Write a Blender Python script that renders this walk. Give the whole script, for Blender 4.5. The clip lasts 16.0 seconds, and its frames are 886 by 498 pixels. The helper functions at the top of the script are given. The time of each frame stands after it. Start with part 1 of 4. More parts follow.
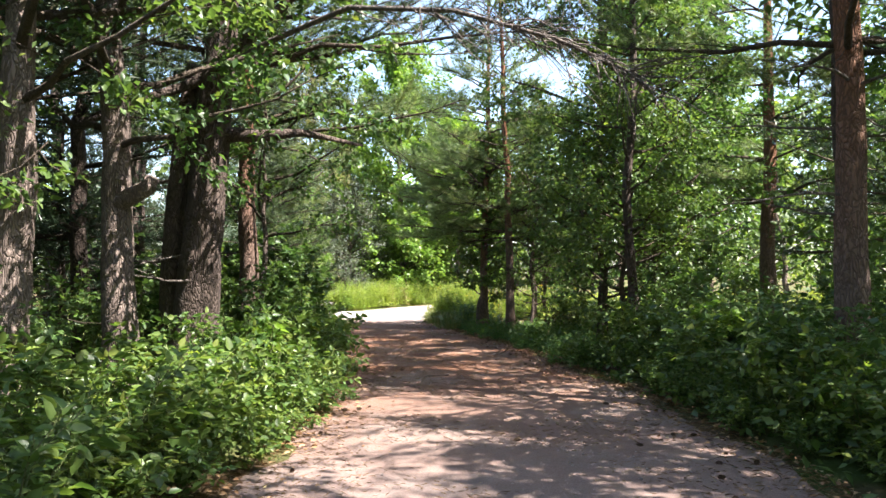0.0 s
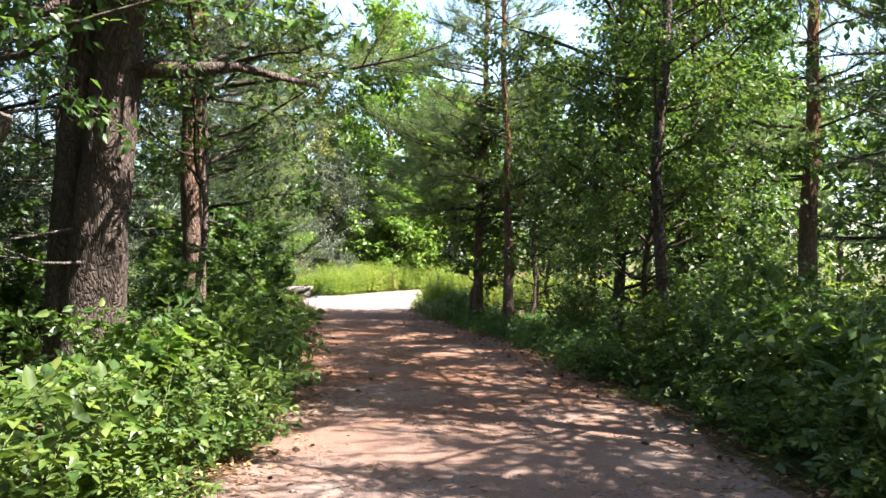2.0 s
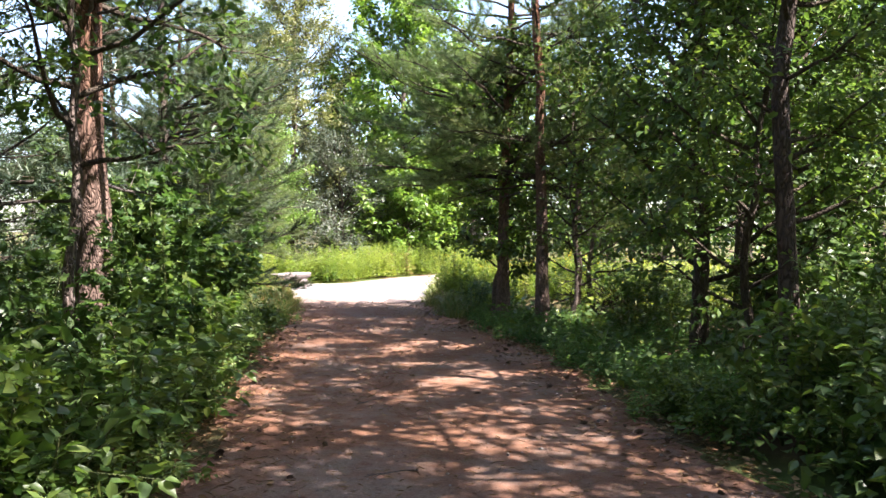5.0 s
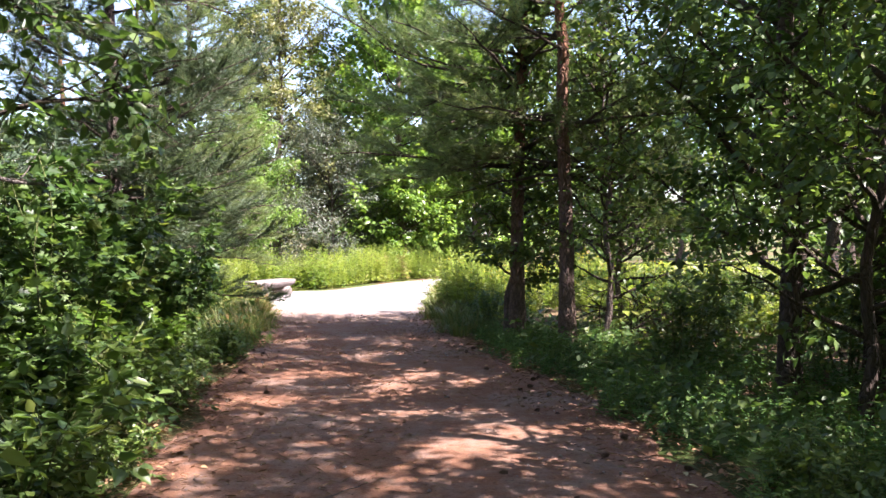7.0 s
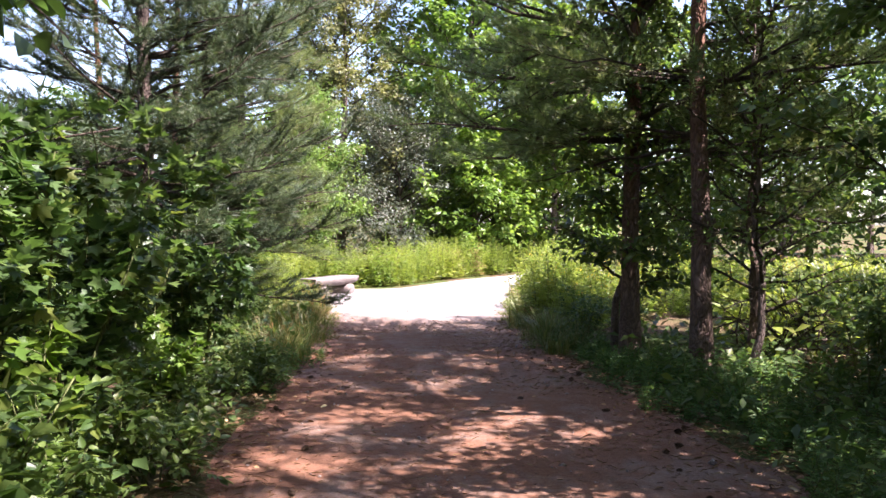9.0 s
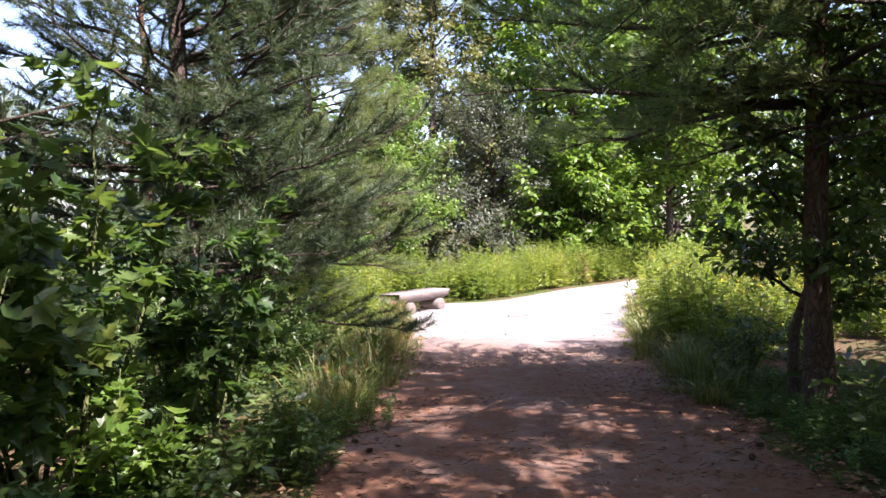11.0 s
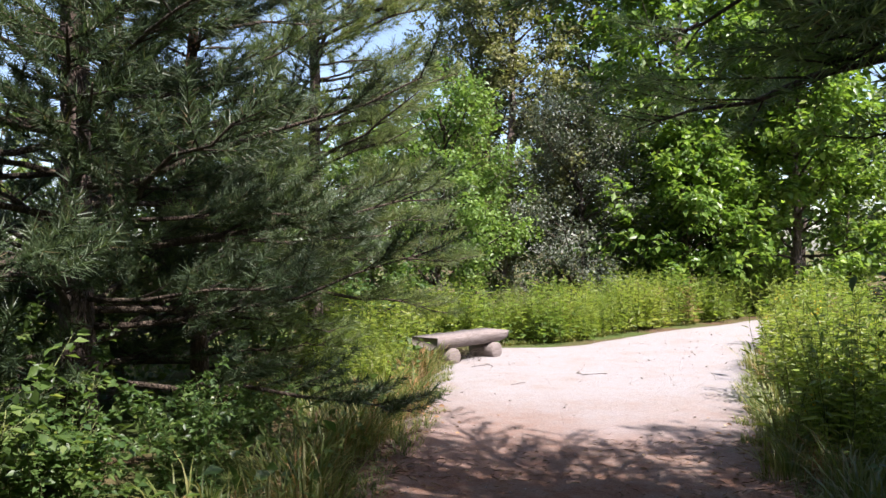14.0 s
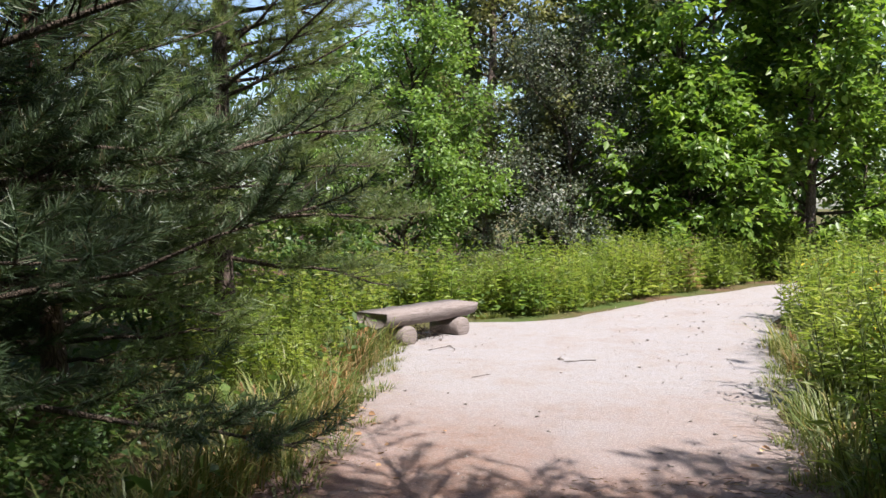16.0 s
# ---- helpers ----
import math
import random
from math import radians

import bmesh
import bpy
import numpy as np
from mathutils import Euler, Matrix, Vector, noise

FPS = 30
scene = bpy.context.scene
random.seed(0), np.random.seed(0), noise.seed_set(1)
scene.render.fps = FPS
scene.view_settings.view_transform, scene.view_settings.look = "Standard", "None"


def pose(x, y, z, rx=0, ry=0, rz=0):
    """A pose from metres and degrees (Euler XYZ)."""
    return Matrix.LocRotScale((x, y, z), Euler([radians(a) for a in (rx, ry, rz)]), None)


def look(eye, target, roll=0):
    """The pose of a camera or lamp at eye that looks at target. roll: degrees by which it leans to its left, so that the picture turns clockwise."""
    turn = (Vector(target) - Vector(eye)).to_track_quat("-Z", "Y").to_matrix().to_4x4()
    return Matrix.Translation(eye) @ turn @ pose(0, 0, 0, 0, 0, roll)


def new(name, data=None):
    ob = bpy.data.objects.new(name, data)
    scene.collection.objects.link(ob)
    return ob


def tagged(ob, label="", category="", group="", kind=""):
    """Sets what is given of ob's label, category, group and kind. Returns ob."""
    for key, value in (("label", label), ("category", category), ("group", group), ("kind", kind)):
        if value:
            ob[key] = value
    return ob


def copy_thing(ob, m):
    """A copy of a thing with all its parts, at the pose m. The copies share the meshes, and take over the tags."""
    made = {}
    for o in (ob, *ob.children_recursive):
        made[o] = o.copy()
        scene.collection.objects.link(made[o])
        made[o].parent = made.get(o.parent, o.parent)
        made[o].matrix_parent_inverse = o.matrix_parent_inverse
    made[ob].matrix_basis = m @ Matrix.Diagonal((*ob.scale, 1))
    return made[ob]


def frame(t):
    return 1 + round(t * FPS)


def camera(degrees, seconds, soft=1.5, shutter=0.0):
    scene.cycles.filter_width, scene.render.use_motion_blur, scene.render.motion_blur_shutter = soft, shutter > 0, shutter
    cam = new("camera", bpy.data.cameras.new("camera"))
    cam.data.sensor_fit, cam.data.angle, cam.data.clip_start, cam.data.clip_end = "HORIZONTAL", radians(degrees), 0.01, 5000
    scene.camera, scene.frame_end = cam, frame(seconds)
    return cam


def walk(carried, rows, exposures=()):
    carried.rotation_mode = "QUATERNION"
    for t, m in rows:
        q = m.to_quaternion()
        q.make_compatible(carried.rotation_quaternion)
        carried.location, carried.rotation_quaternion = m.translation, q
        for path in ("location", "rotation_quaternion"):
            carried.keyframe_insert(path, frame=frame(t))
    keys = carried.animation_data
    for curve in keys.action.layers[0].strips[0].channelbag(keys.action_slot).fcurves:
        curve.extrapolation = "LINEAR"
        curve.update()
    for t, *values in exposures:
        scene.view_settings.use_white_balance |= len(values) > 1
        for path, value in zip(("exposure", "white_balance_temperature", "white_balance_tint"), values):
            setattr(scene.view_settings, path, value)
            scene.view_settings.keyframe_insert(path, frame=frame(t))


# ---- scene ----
cam = camera(55.7, 16.0, soft=1.5)
METRES, EYE, TILT, LEAN, TURN = 21.0, 1.55, 1.55, 0.0, 0.0
ROWS = [
    (0.0, 0.0, 0.0, 0.0, -0.0, 0.0, 0.0),
    (0.5, -0.0003, 0.0336, -0.0021, 1.33, -0.67, -0.78),
    (1.0, 0.0026, 0.0679, -0.0022, -1.23, -0.66, -0.7),
    (1.5, 0.0046, 0.1006, -0.0013, -0.17, -0.86, 0.12),
    (2.0, 0.0074, 0.1339, -0.0026, -0.28, -1.23, -0.81),
    (2.5, 0.0123, 0.1673, -0.0033, -1.11, -1.0, -0.34),
    (3.0, 0.0144, 0.1998, -0.0054, -0.15, -2.15, -1.39),
    (3.5, 0.0182, 0.2335, -0.0063, -2.6, -2.43, -1.47),
    (4.0, 0.0186, 0.2667, -0.006, -1.1, -2.12, -1.32),
    (6.5, 0.0128, 0.4252, -0.0102, 2.53, -3.53, 0.43),
    (7.0, 0.0111, 0.456, -0.0098, 1.23, -2.67, 0.19),
    (7.5, 0.0084, 0.4863, -0.0095, 2.59, -2.64, 0.97),
    (8.0, 0.0018, 0.516, -0.0099, 3.44, -2.63, 0.15),
    (8.5, -0.0021, 0.5458, -0.012, 3.43, -2.31, 0.54),
    (9.0, -0.0063, 0.5748, -0.0127, 5.85, -3.25, 0.16),
    (9.5, -0.0102, 0.6054, -0.0125, 6.7, -4.55, -0.66),
    (10.0, -0.014, 0.6369, -0.0125, 9.34, -4.2, 0.59),
    (12.5, -0.0299, 0.7917, -0.0174, 14.83, -1.4, 1.2),
    (13.0, -0.0297, 0.8222, -0.0167, 16.24, -0.84, 0.83),
    (13.5, -0.0266, 0.8527, -0.017, 17.76, 0.23, 1.73),
    (14.0, -0.0264, 0.8801, -0.0195, 19.73, -1.21, 1.07),
    (14.5, -0.0269, 0.9094, -0.0223, 19.46, -2.66, 0.98),
    (15.0, -0.0303, 0.9369, -0.0226, 20.12, -4.49, 1.22),
    (15.5, -0.0361, 0.9646, -0.0235, 19.23, -4.83, 0.8),
    (16.0, -0.0427, 0.9935, -0.0247, 19.2, -4.02, 1.12),
]
walk(cam, [(t, pose(0, 0, EYE, TILT, LEAN, TURN) @ pose(METRES * x, METRES * y, METRES * z, 90 + pitch, roll, yaw)) for t, x, y, z, yaw, pitch, roll in ROWS],
     [(0.0, 2.5, 6500, 12), (4.0, 2.62, 6500, 15), (7.0, 2.6, 6350, 25), (10.0, 2.3, 6350, 30), (13.0, 1.75, 6350, 23), (16.0, 1.35, 6400, 14)])

LEFT_EDGE = [(-12, -1.6), (0, -1.5), (6, -1.4), (7.3, -1.24), (9.1, -1.12), (11, -1.2), (13, -1.4), (17, -2.05), (19.5, -2.4), (21.5, -2.7), (23.5, -3.0), (26.5, -3.65), (28.2, -4.2), (30, -4.75), (32.2, -5.1), (32.5, -4.2), (33.3, -3.3), (36, -2.3), (37.5, -1.4), (39.8, -0.3), (42, 2.0), (44.5, 6.0)]
RIGHT_EDGE = [(-12, 2.7), (0, 2.65), (7.3, 2.56), (10, 2.4), (11.7, 2.25), (13.7, 1.85), (15.3, 1.75), (17.3, 1.42), (18.8, 1.08), (20, 0.7), (21.5, 0.3), (23.7, -0.2), (25, -0.4), (28, -0.52), (31, -0.45), (33.2, -0.35), (34.5, 0.0), (35.6, 0.4), (37, 1.4), (38.8, 3.4), (41, 7.0), (44.5, 14.0)]


def edge_left(y):
    return float(np.interp(y, [e[0] for e in LEFT_EDGE], [e[1] for e in LEFT_EDGE]))


def edge_right(y):
    return float(np.interp(y, [e[0] for e in RIGHT_EDGE], [e[1] for e in RIGHT_EDGE]))


# ---- world, sun ----
SUN_AZ, SUN_EL = -26.0, 57.0  # degrees from +x towards +y; above the horizon
world = bpy.data.worlds.new("sky")
scene.world = world
world.use_nodes = True
wn = world.node_tree
sky = wn.nodes.new("ShaderNodeTexSky")
sky.sky_type, sky.sun_disc = "NISHITA", False
sky.sun_elevation, sky.sun_rotation = radians(SUN_EL), radians(90 - SUN_AZ)
sky.air_density, sky.dust_density = 1.0, 1.2
wn.links.new(sky.outputs[0], wn.nodes["Background"].inputs[0])
wn.nodes["Background"].inputs[1].default_value = 0.095
sun = new("sun", bpy.data.lights.new("sun", "SUN"))
sun.data.energy, sun.data.angle, sun.data.color = 5.0, radians(0.53), (1.0, 0.955, 0.88)
sv = Vector((math.cos(radians(SUN_AZ)) * math.cos(radians(SUN_EL)), math.sin(radians(SUN_AZ)) * math.cos(radians(SUN_EL)), math.sin(radians(SUN_EL))))
sun.matrix_world = look(sv * 60, (0, 0, 0))


# ---- materials ----
def material(name):
    m = bpy.data.materials.new(name)
    m.use_nodes = True
    return m, m.node_tree, m.node_tree.nodes["Principled BSDF"]


def node(t, kind, **inputs):
    n = t.nodes.new(kind)
    for k, v in inputs.items():
        n.inputs[k.replace("_", " ")].default_value = v
    return n


def ramp(t, source, stops):
    r = t.nodes.new("ShaderNodeValToRGB")
    els = r.color_ramp.elements
    while len(els) < len(stops):
        els.new(0.5)
    for e, (p, c) in zip(els, stops):
        e.position, e.color = p, (*c, 1)
    t.links.new(source, r.inputs[0])
    return r.outputs[0]


def mix(t, fac, a, b, blend="MIX"):
    m = t.nodes.new("ShaderNodeMix")
    m.data_type, m.blend_type = "RGBA", blend
    for s, v in ((m.inputs[0], fac), (m.inputs[6], a), (m.inputs[7], b)):
        if isinstance(v, (int, float)):
            s.default_value = v
        elif isinstance(v, tuple):
            s.default_value = (*v, 1)
        else:
            t.links.new(v, s)
    return m.outputs[2]


def coords(t, scale=(1, 1, 1)):
    c, m = t.nodes.new("ShaderNodeTexCoord"), t.nodes.new("ShaderNodeMapping")
    t.links.new(c.outputs["Object"], m.inputs[0])
    m.inputs["Scale"].default_value = scale
    return m.outputs[0]


def noisy(t, vec, scale, detail=4.0, rough=0.6):
    n = node(t, "ShaderNodeTexNoise", Scale=scale, Detail=detail, Roughness=rough)
    t.links.new(vec, n.inputs["Vector"])
    return n.outputs["Fac"]


def bump(t, bsdf, height, strength, distance):
    b = node(t, "ShaderNodeBump", Strength=strength, Distance=distance)
    t.links.new(height, b.inputs["Height"])
    t.links.new(b.outputs[0], bsdf.inputs["Normal"])


def leaf_material(name, dark, mid, light, through_light=0.42, gloss=0.42, yellow=(0.17, 0.2, 0.05)):
    m, t, p = material(name)
    geo, info = t.nodes.new("ShaderNodeNewGeometry"), t.nodes.new("ShaderNodeObjectInfo")
    col = ramp(t, geo.outputs["Random Per Island"], [(0.0, dark), (0.5, mid), (0.93, light), (1.0, yellow)])
    patch = ramp(t, noisy(t, coords(t), 1.3, 2.0), [(0.3, (0.72, 0.78, 0.72)), (0.7, (1.2, 1.15, 1.0))])
    col = mix(t, 1.0, col, patch, "MULTIPLY")
    shift = ramp(t, info.outputs["Random"], [(0.0, (0.85, 0.95, 0.9)), (1.0, (1.12, 1.05, 0.95))])
    col = mix(t, 1.0, col, shift, "MULTIPLY")
    t.links.new(col, p.inputs["Base Color"])
    p.inputs["Roughness"].default_value = gloss
    p.inputs["Specular IOR Level"].default_value = 0.5
    tr = t.nodes.new("ShaderNodeBsdfTranslucent")
    t.links.new(mix(t, 1.0, col, (1.45, 1.5, 0.85), "MULTIPLY"), tr.inputs[0])
    mx = t.nodes.new("ShaderNodeMixShader")
    mx.inputs[0].default_value = through_light
    t.links.new(p.outputs[0], mx.inputs[1])
    t.links.new(tr.outputs[0], mx.inputs[2])
    t.links.new(mx.outputs[0], t.nodes["Material Output"].inputs[0])
    return m


def bark_material(name, low, high, red=None, plate=9.0):
    m, t, p = material(name)
    vec = coords(t, (1, 1, 0.38))
    vor = node(t, "ShaderNodeTexVoronoi", Scale=plate)
    vor.feature = "DISTANCE_TO_EDGE"
    wob = t.nodes.new("ShaderNodeVectorMath")
    nz = node(t, "ShaderNodeTexNoise", Scale=5.0, Detail=3.0)
    t.links.new(vec, nz.inputs["Vector"])
    t.links.new(vec, wob.inputs[0])
    sc = t.nodes.new("ShaderNodeVectorMath")
    sc.operation = "SCALE"
    sc.inputs["Scale"].default_value = 0.4
    t.links.new(nz.outputs["Color"], sc.inputs[0])
    t.links.new(sc.outputs[0], wob.inputs[1])
    t.links.new(wob.outputs[0], vor.inputs["Vector"])
    crack = ramp(t, vor.outputs["Distance"], [(0.0, (0, 0, 0)), (0.22, (1, 1, 1))])
    fine = noisy(t, coords(t, (1, 1, 0.2)), 38, 5.0, 0.7)
    col = mix(t, fine, low, high)
    col = mix(t, noisy(t, coords(t), 2.6, 3.0), col, tuple(min(1, 1.35 * v) for v in high))
    if red:
        sep = t.nodes.new("ShaderNodeSeparateXYZ")
        t.links.new(coords(t), sep.inputs[0])
        up = t.nodes.new("ShaderNodeMapRange")
        up.inputs["From Min"].default_value, up.inputs["From Max"].default_value = 1.5, 4.5
        t.links.new(sep.outputs["Z"], up.inputs["Value"])
        col = mix(t, up.outputs[0], col, mix(t, fine, tuple(0.6 * v for v in red), red))
    col = mix(t, crack, mix(t, 0.5, col, tuple(0.35 * v for v in low)), col)
    t.links.new(col, p.inputs["Base Color"])
    p.inputs["Roughness"].default_value = 0.9
    p.inputs["Specular IOR Level"].default_value = 0.2
    both = mix(t, 0.35, crack, fine)
    bump(t, p, both, 0.9, 0.03)
    return m


BARK_PINE = bark_material("pine_bark", (0.075, 0.05, 0.04), (0.19, 0.13, 0.105), (0.26, 0.12, 0.07), 20.0)
BARK_GREY = bark_material("grey_bark", (0.07, 0.055, 0.048), (0.195, 0.148, 0.126), None, 24.0)
BARK_DARK = bark_material("dark_bark", (0.038, 0.029, 0.025), (0.1, 0.074, 0.062), None, 20.0)
TWIG = bark_material("twig_bark", (0.036, 0.028, 0.021), (0.095, 0.072, 0.054), None, 30.0)
DEAD = bark_material("dead_branch_bark", (0.06, 0.05, 0.043), (0.15, 0.125, 0.11), None, 25.0)
STEM = bark_material("green_stem", (0.07, 0.09, 0.03), (0.14, 0.16, 0.06), None, 30.0)
LEAF_SHRUB = leaf_material("shrub_leaf", (0.05, 0.096, 0.028), (0.086, 0.14, 0.037), (0.145, 0.2, 0.058))
LEAF_DARK = leaf_material("dark_leaf", (0.053, 0.096, 0.032), (0.076, 0.13, 0.04), (0.118, 0.173, 0.058))
LEAF_MAPLE = leaf_material("maple_leaf", (0.076, 0.144, 0.029), (0.124, 0.202, 0.038), (0.188, 0.269, 0.058), 0.45)
LEAF_OLIVE = leaf_material("willow_leaf", (0.1, 0.115, 0.058), (0.147, 0.158, 0.073), (0.211, 0.206, 0.116), 0.38)
LEAF_LIME = leaf_material("lime_leaf", (0.1, 0.165, 0.04), (0.145, 0.215, 0.055), (0.195, 0.27, 0.08), 0.42)
LEAF_SILVER = leaf_material("silver_leaf", (0.071, 0.086, 0.065), (0.106, 0.115, 0.095), (0.176, 0.173, 0.16), 0.3, 0.42, (0.16, 0.12, 0.08))
LEAF_GOLDENROD = leaf_material("goldenrod_leaf", (0.13, 0.19, 0.04), (0.19, 0.25, 0.055), (0.26, 0.3, 0.085), 0.5)
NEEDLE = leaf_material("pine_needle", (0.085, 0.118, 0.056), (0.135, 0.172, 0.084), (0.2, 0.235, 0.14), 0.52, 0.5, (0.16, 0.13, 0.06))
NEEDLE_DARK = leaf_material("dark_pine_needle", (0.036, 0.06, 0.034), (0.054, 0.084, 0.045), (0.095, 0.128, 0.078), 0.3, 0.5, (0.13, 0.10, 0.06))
# darker copy of NEEDLE_DARK: the deep wood's shade is put into its colour
NEEDLE_SHADED = leaf_material("shaded_pine_needle", (0.032, 0.052, 0.033), (0.045, 0.07, 0.043), (0.065, 0.095, 0.06), 0.2, 0.5, (0.08, 0.06, 0.04))
GRASS = leaf_material("grass_blade", (0.082, 0.115, 0.028), (0.141, 0.163, 0.05), (0.235, 0.202, 0.09), 0.35, 0.5, (0.32, 0.25, 0.12))
DRY_GRASS = leaf_material("dry_grass_blade", (0.211, 0.134, 0.067), (0.329, 0.202, 0.112), (0.446, 0.278, 0.168), 0.3, 0.7, (0.4, 0.28, 0.15))
DRY_WEED = leaf_material("dry_weed_leaf", (0.13, 0.11, 0.06), (0.21, 0.16, 0.095), (0.3, 0.21, 0.15), 0.3, 0.7, (0.32, 0.22, 0.16))
FERN = leaf_material("soft_herb_leaf", (0.06, 0.125, 0.05), (0.085, 0.165, 0.06), (0.12, 0.205, 0.075), 0.42, 0.6)
BLOOM = leaf_material("yellow_flower", (0.395, 0.26, 0.02), (0.565, 0.38, 0.03), (0.678, 0.48, 0.06), 0.3, 0.7)


def soil_material():
    m, t, p = material("forest_soil")
    vec = coords(t)
    a = noisy(t, vec, 0.35, 3.0)
    b = noisy(t, vec, 14.0, 6.0, 0.75)
    col = mix(t, b, (0.045, 0.032, 0.02), (0.17, 0.11, 0.065))
    green = mix(t, b, (0.03, 0.05, 0.012), (0.09, 0.12, 0.035))
    col = mix(t, ramp(t, a, [(0.42, (0, 0, 0)), (0.58, (1, 1, 1))]), col, green)
    t.links.new(col, p.inputs["Base Color"])
    p.inputs["Roughness"].default_value = 0.95
    p.inputs["Specular IOR Level"].default_value = 0.08
    bump(t, p, b, 0.8, 0.05)
    return m


def path_material():
    m, t, p = material("trodden_path")
    vec = coords(t)
    sep = t.nodes.new("ShaderNodeSeparateXYZ")
    t.links.new(vec, sep.inputs[0])
    big, mid_, fine = noisy(t, vec, 0.7, 4.0), noisy(t, vec, 5.0, 5.0, 0.7), noisy(t, vec, 70.0, 4.0, 0.8)
    # streaks of needle litter
    streak = noisy(t, coords(t, (9, 22, 9)), 1.6, 5.0, 0.75)
    dirt = mix(t, mid_, (0.16, 0.105, 0.08), (0.34, 0.26, 0.22))
    needles = mix(t, streak, (0.085, 0.034, 0.019), (0.30, 0.15, 0.09))
    cover = t.nodes.new("ShaderNodeMath")
    cover.operation = "ADD"
    t.links.new(big, cover.inputs[0])
    t.links.new(mid_, cover.inputs[1])
    half = t.nodes.new("ShaderNodeMath")
    half.operation = "MULTIPLY"
    half.inputs[1].default_value = 0.5
    t.links.new(cover.outputs[0], half.inputs[0])
    cov = ramp(t, half.outputs[0], [(0.36, (0, 0, 0)), (0.53, (1, 1, 1))])
    needle_dirt = mix(t, cov, dirt, needles)
    crumbs = noisy(t, vec, 26.0, 4.0, 0.7)
    needle_dirt = mix(t, ramp(t, crumbs, [(0.55, (0, 0, 0)), (0.68, (0.7, 0.7, 0.7))]), needle_dirt, (0.06, 0.034, 0.024))
    near = t.nodes.new("ShaderNodeMapRange")
    near.inputs["From Min"].default_value, near.inputs["From Max"].default_value = 5.0, 13.0
    near.inputs["To Min"].default_value, near.inputs["To Max"].default_value = 0.65, 0.0
    t.links.new(sep.outputs["Y"], near.inputs["Value"])
    needle_dirt = mix(t, near.outputs[0], needle_dirt, mix(t, mid_, (0.14, 0.112, 0.108), (0.32, 0.272, 0.262)))
    gravel = mix(t, fine, (0.222, 0.206, 0.208), (0.345, 0.326, 0.33))
    gravel = mix(t, ramp(t, mid_, [(0.42, (0, 0, 0)), (0.75, (0.4, 0.4, 0.4))]), gravel, (0.27, 0.215, 0.18))
    stain = noisy(t, vec, 1.6, 6.0, 0.7)
    gravel = mix(t, ramp(t, stain, [(0.5, (0, 0, 0)), (0.72, (0.5, 0.5, 0.5))]), gravel, (0.24, 0.175, 0.14))
    speck = noisy(t, vec, 24.0, 3.0, 0.6)
    gravel = mix(t, ramp(t, speck, [(0.64, (0, 0, 0)), (0.72, (0.6, 0.6, 0.6))]), gravel, (0.15, 0.12, 0.10))
    far = t.nodes.new("ShaderNodeMath")
    far.operation = "MULTIPLY_ADD"
    t.links.new(big, far.inputs[0])
    far.inputs[1].default_value = 5.0
    t.links.new(sep.outputs["Y"], far.inputs[2])
    step = t.nodes.new("ShaderNodeMapRange")
    step.inputs["From Min"].default_value, step.inputs["From Max"].default_value = 26.0, 31.5
    t.links.new(far.outputs[0], step.inputs["Value"])
    step.interpolation_type = "SMOOTHSTEP"
    col = mix(t, step.outputs[0], needle_dirt, gravel)
    vor = node(t, "ShaderNodeTexVoronoi", Scale=55.0)
    t.links.new(vec, vor.inputs["Vector"])
    peb = ramp(t, vor.outputs["Distance"], [(0.0, (1.25, 1.25, 1.25)), (0.35, (0.95, 0.95, 0.95)), (0.6, (0.72, 0.70, 0.68))])
    col = mix(t, 0.6, col, mix(t, 1.0, col, peb, "MULTIPLY"))
    t.links.new(col, p.inputs["Base Color"])
    p.inputs["Roughness"].default_value = 0.92
    p.inputs["Specular IOR Level"].default_value = 0.25
    bump(t, p, mix(t, 0.5, fine, mid_), 0.8, 0.03)
    return m


def wood_material():
    m, t, p = material("weathered_wood")
    vec = coords(t, (9, 0.7, 9))
    g = noisy(t, vec, 6.0, 6.0, 0.7)
    col = ramp(t, g, [(0.36, (0.055, 0.046, 0.044)), (0.5, (0.17, 0.146, 0.142)), (0.64, (0.27, 0.24, 0.236))])
    col = mix(t, noisy(t, coords(t), 2.5, 3.0), col, (0.16, 0.125, 0.11))
    t.links.new(col, p.inputs["Base Color"])
    p.inputs["Roughness"].default_value = 0.85
    bump(t, p, g, 0.6, 0.015)
    return m


SOIL, PATH, WOOD = soil_material(), path_material(), wood_material()


# ---- mesh tools ----
class Soup:
    """Triangles gathered from arrays."""

    def __init__(self):
        self.v, self.f, self.n = [], [], 0

    def add(self, v, f):
        v, f = np.asarray(v, np.float32).reshape(-1, 3), np.asarray(f, np.int32).reshape(-1, 3)
        self.v.append(v)
        self.f.append(f + self.n)
        self.n += len(v)

    def mesh(self, name, mat, smooth=False):
        me = bpy.data.meshes.new(name)
        v, f = np.concatenate(self.v), np.concatenate(self.f)
        me.vertices.add(len(v))
        me.vertices.foreach_set("co", v.ravel())
        me.loops.add(f.size)
        me.loops.foreach_set("vertex_index", f.ravel())
        me.polygons.add(len(f))
        me.polygons.foreach_set("loop_start", np.arange(0, f.size, 3, dtype=np.int32))
        me.update(calc_edges=True)
        me.validate()
        if smooth:
            me.polygons.foreach_set("use_smooth", np.ones(len(f), dtype=bool))
        me.materials.append(mat)
        return me


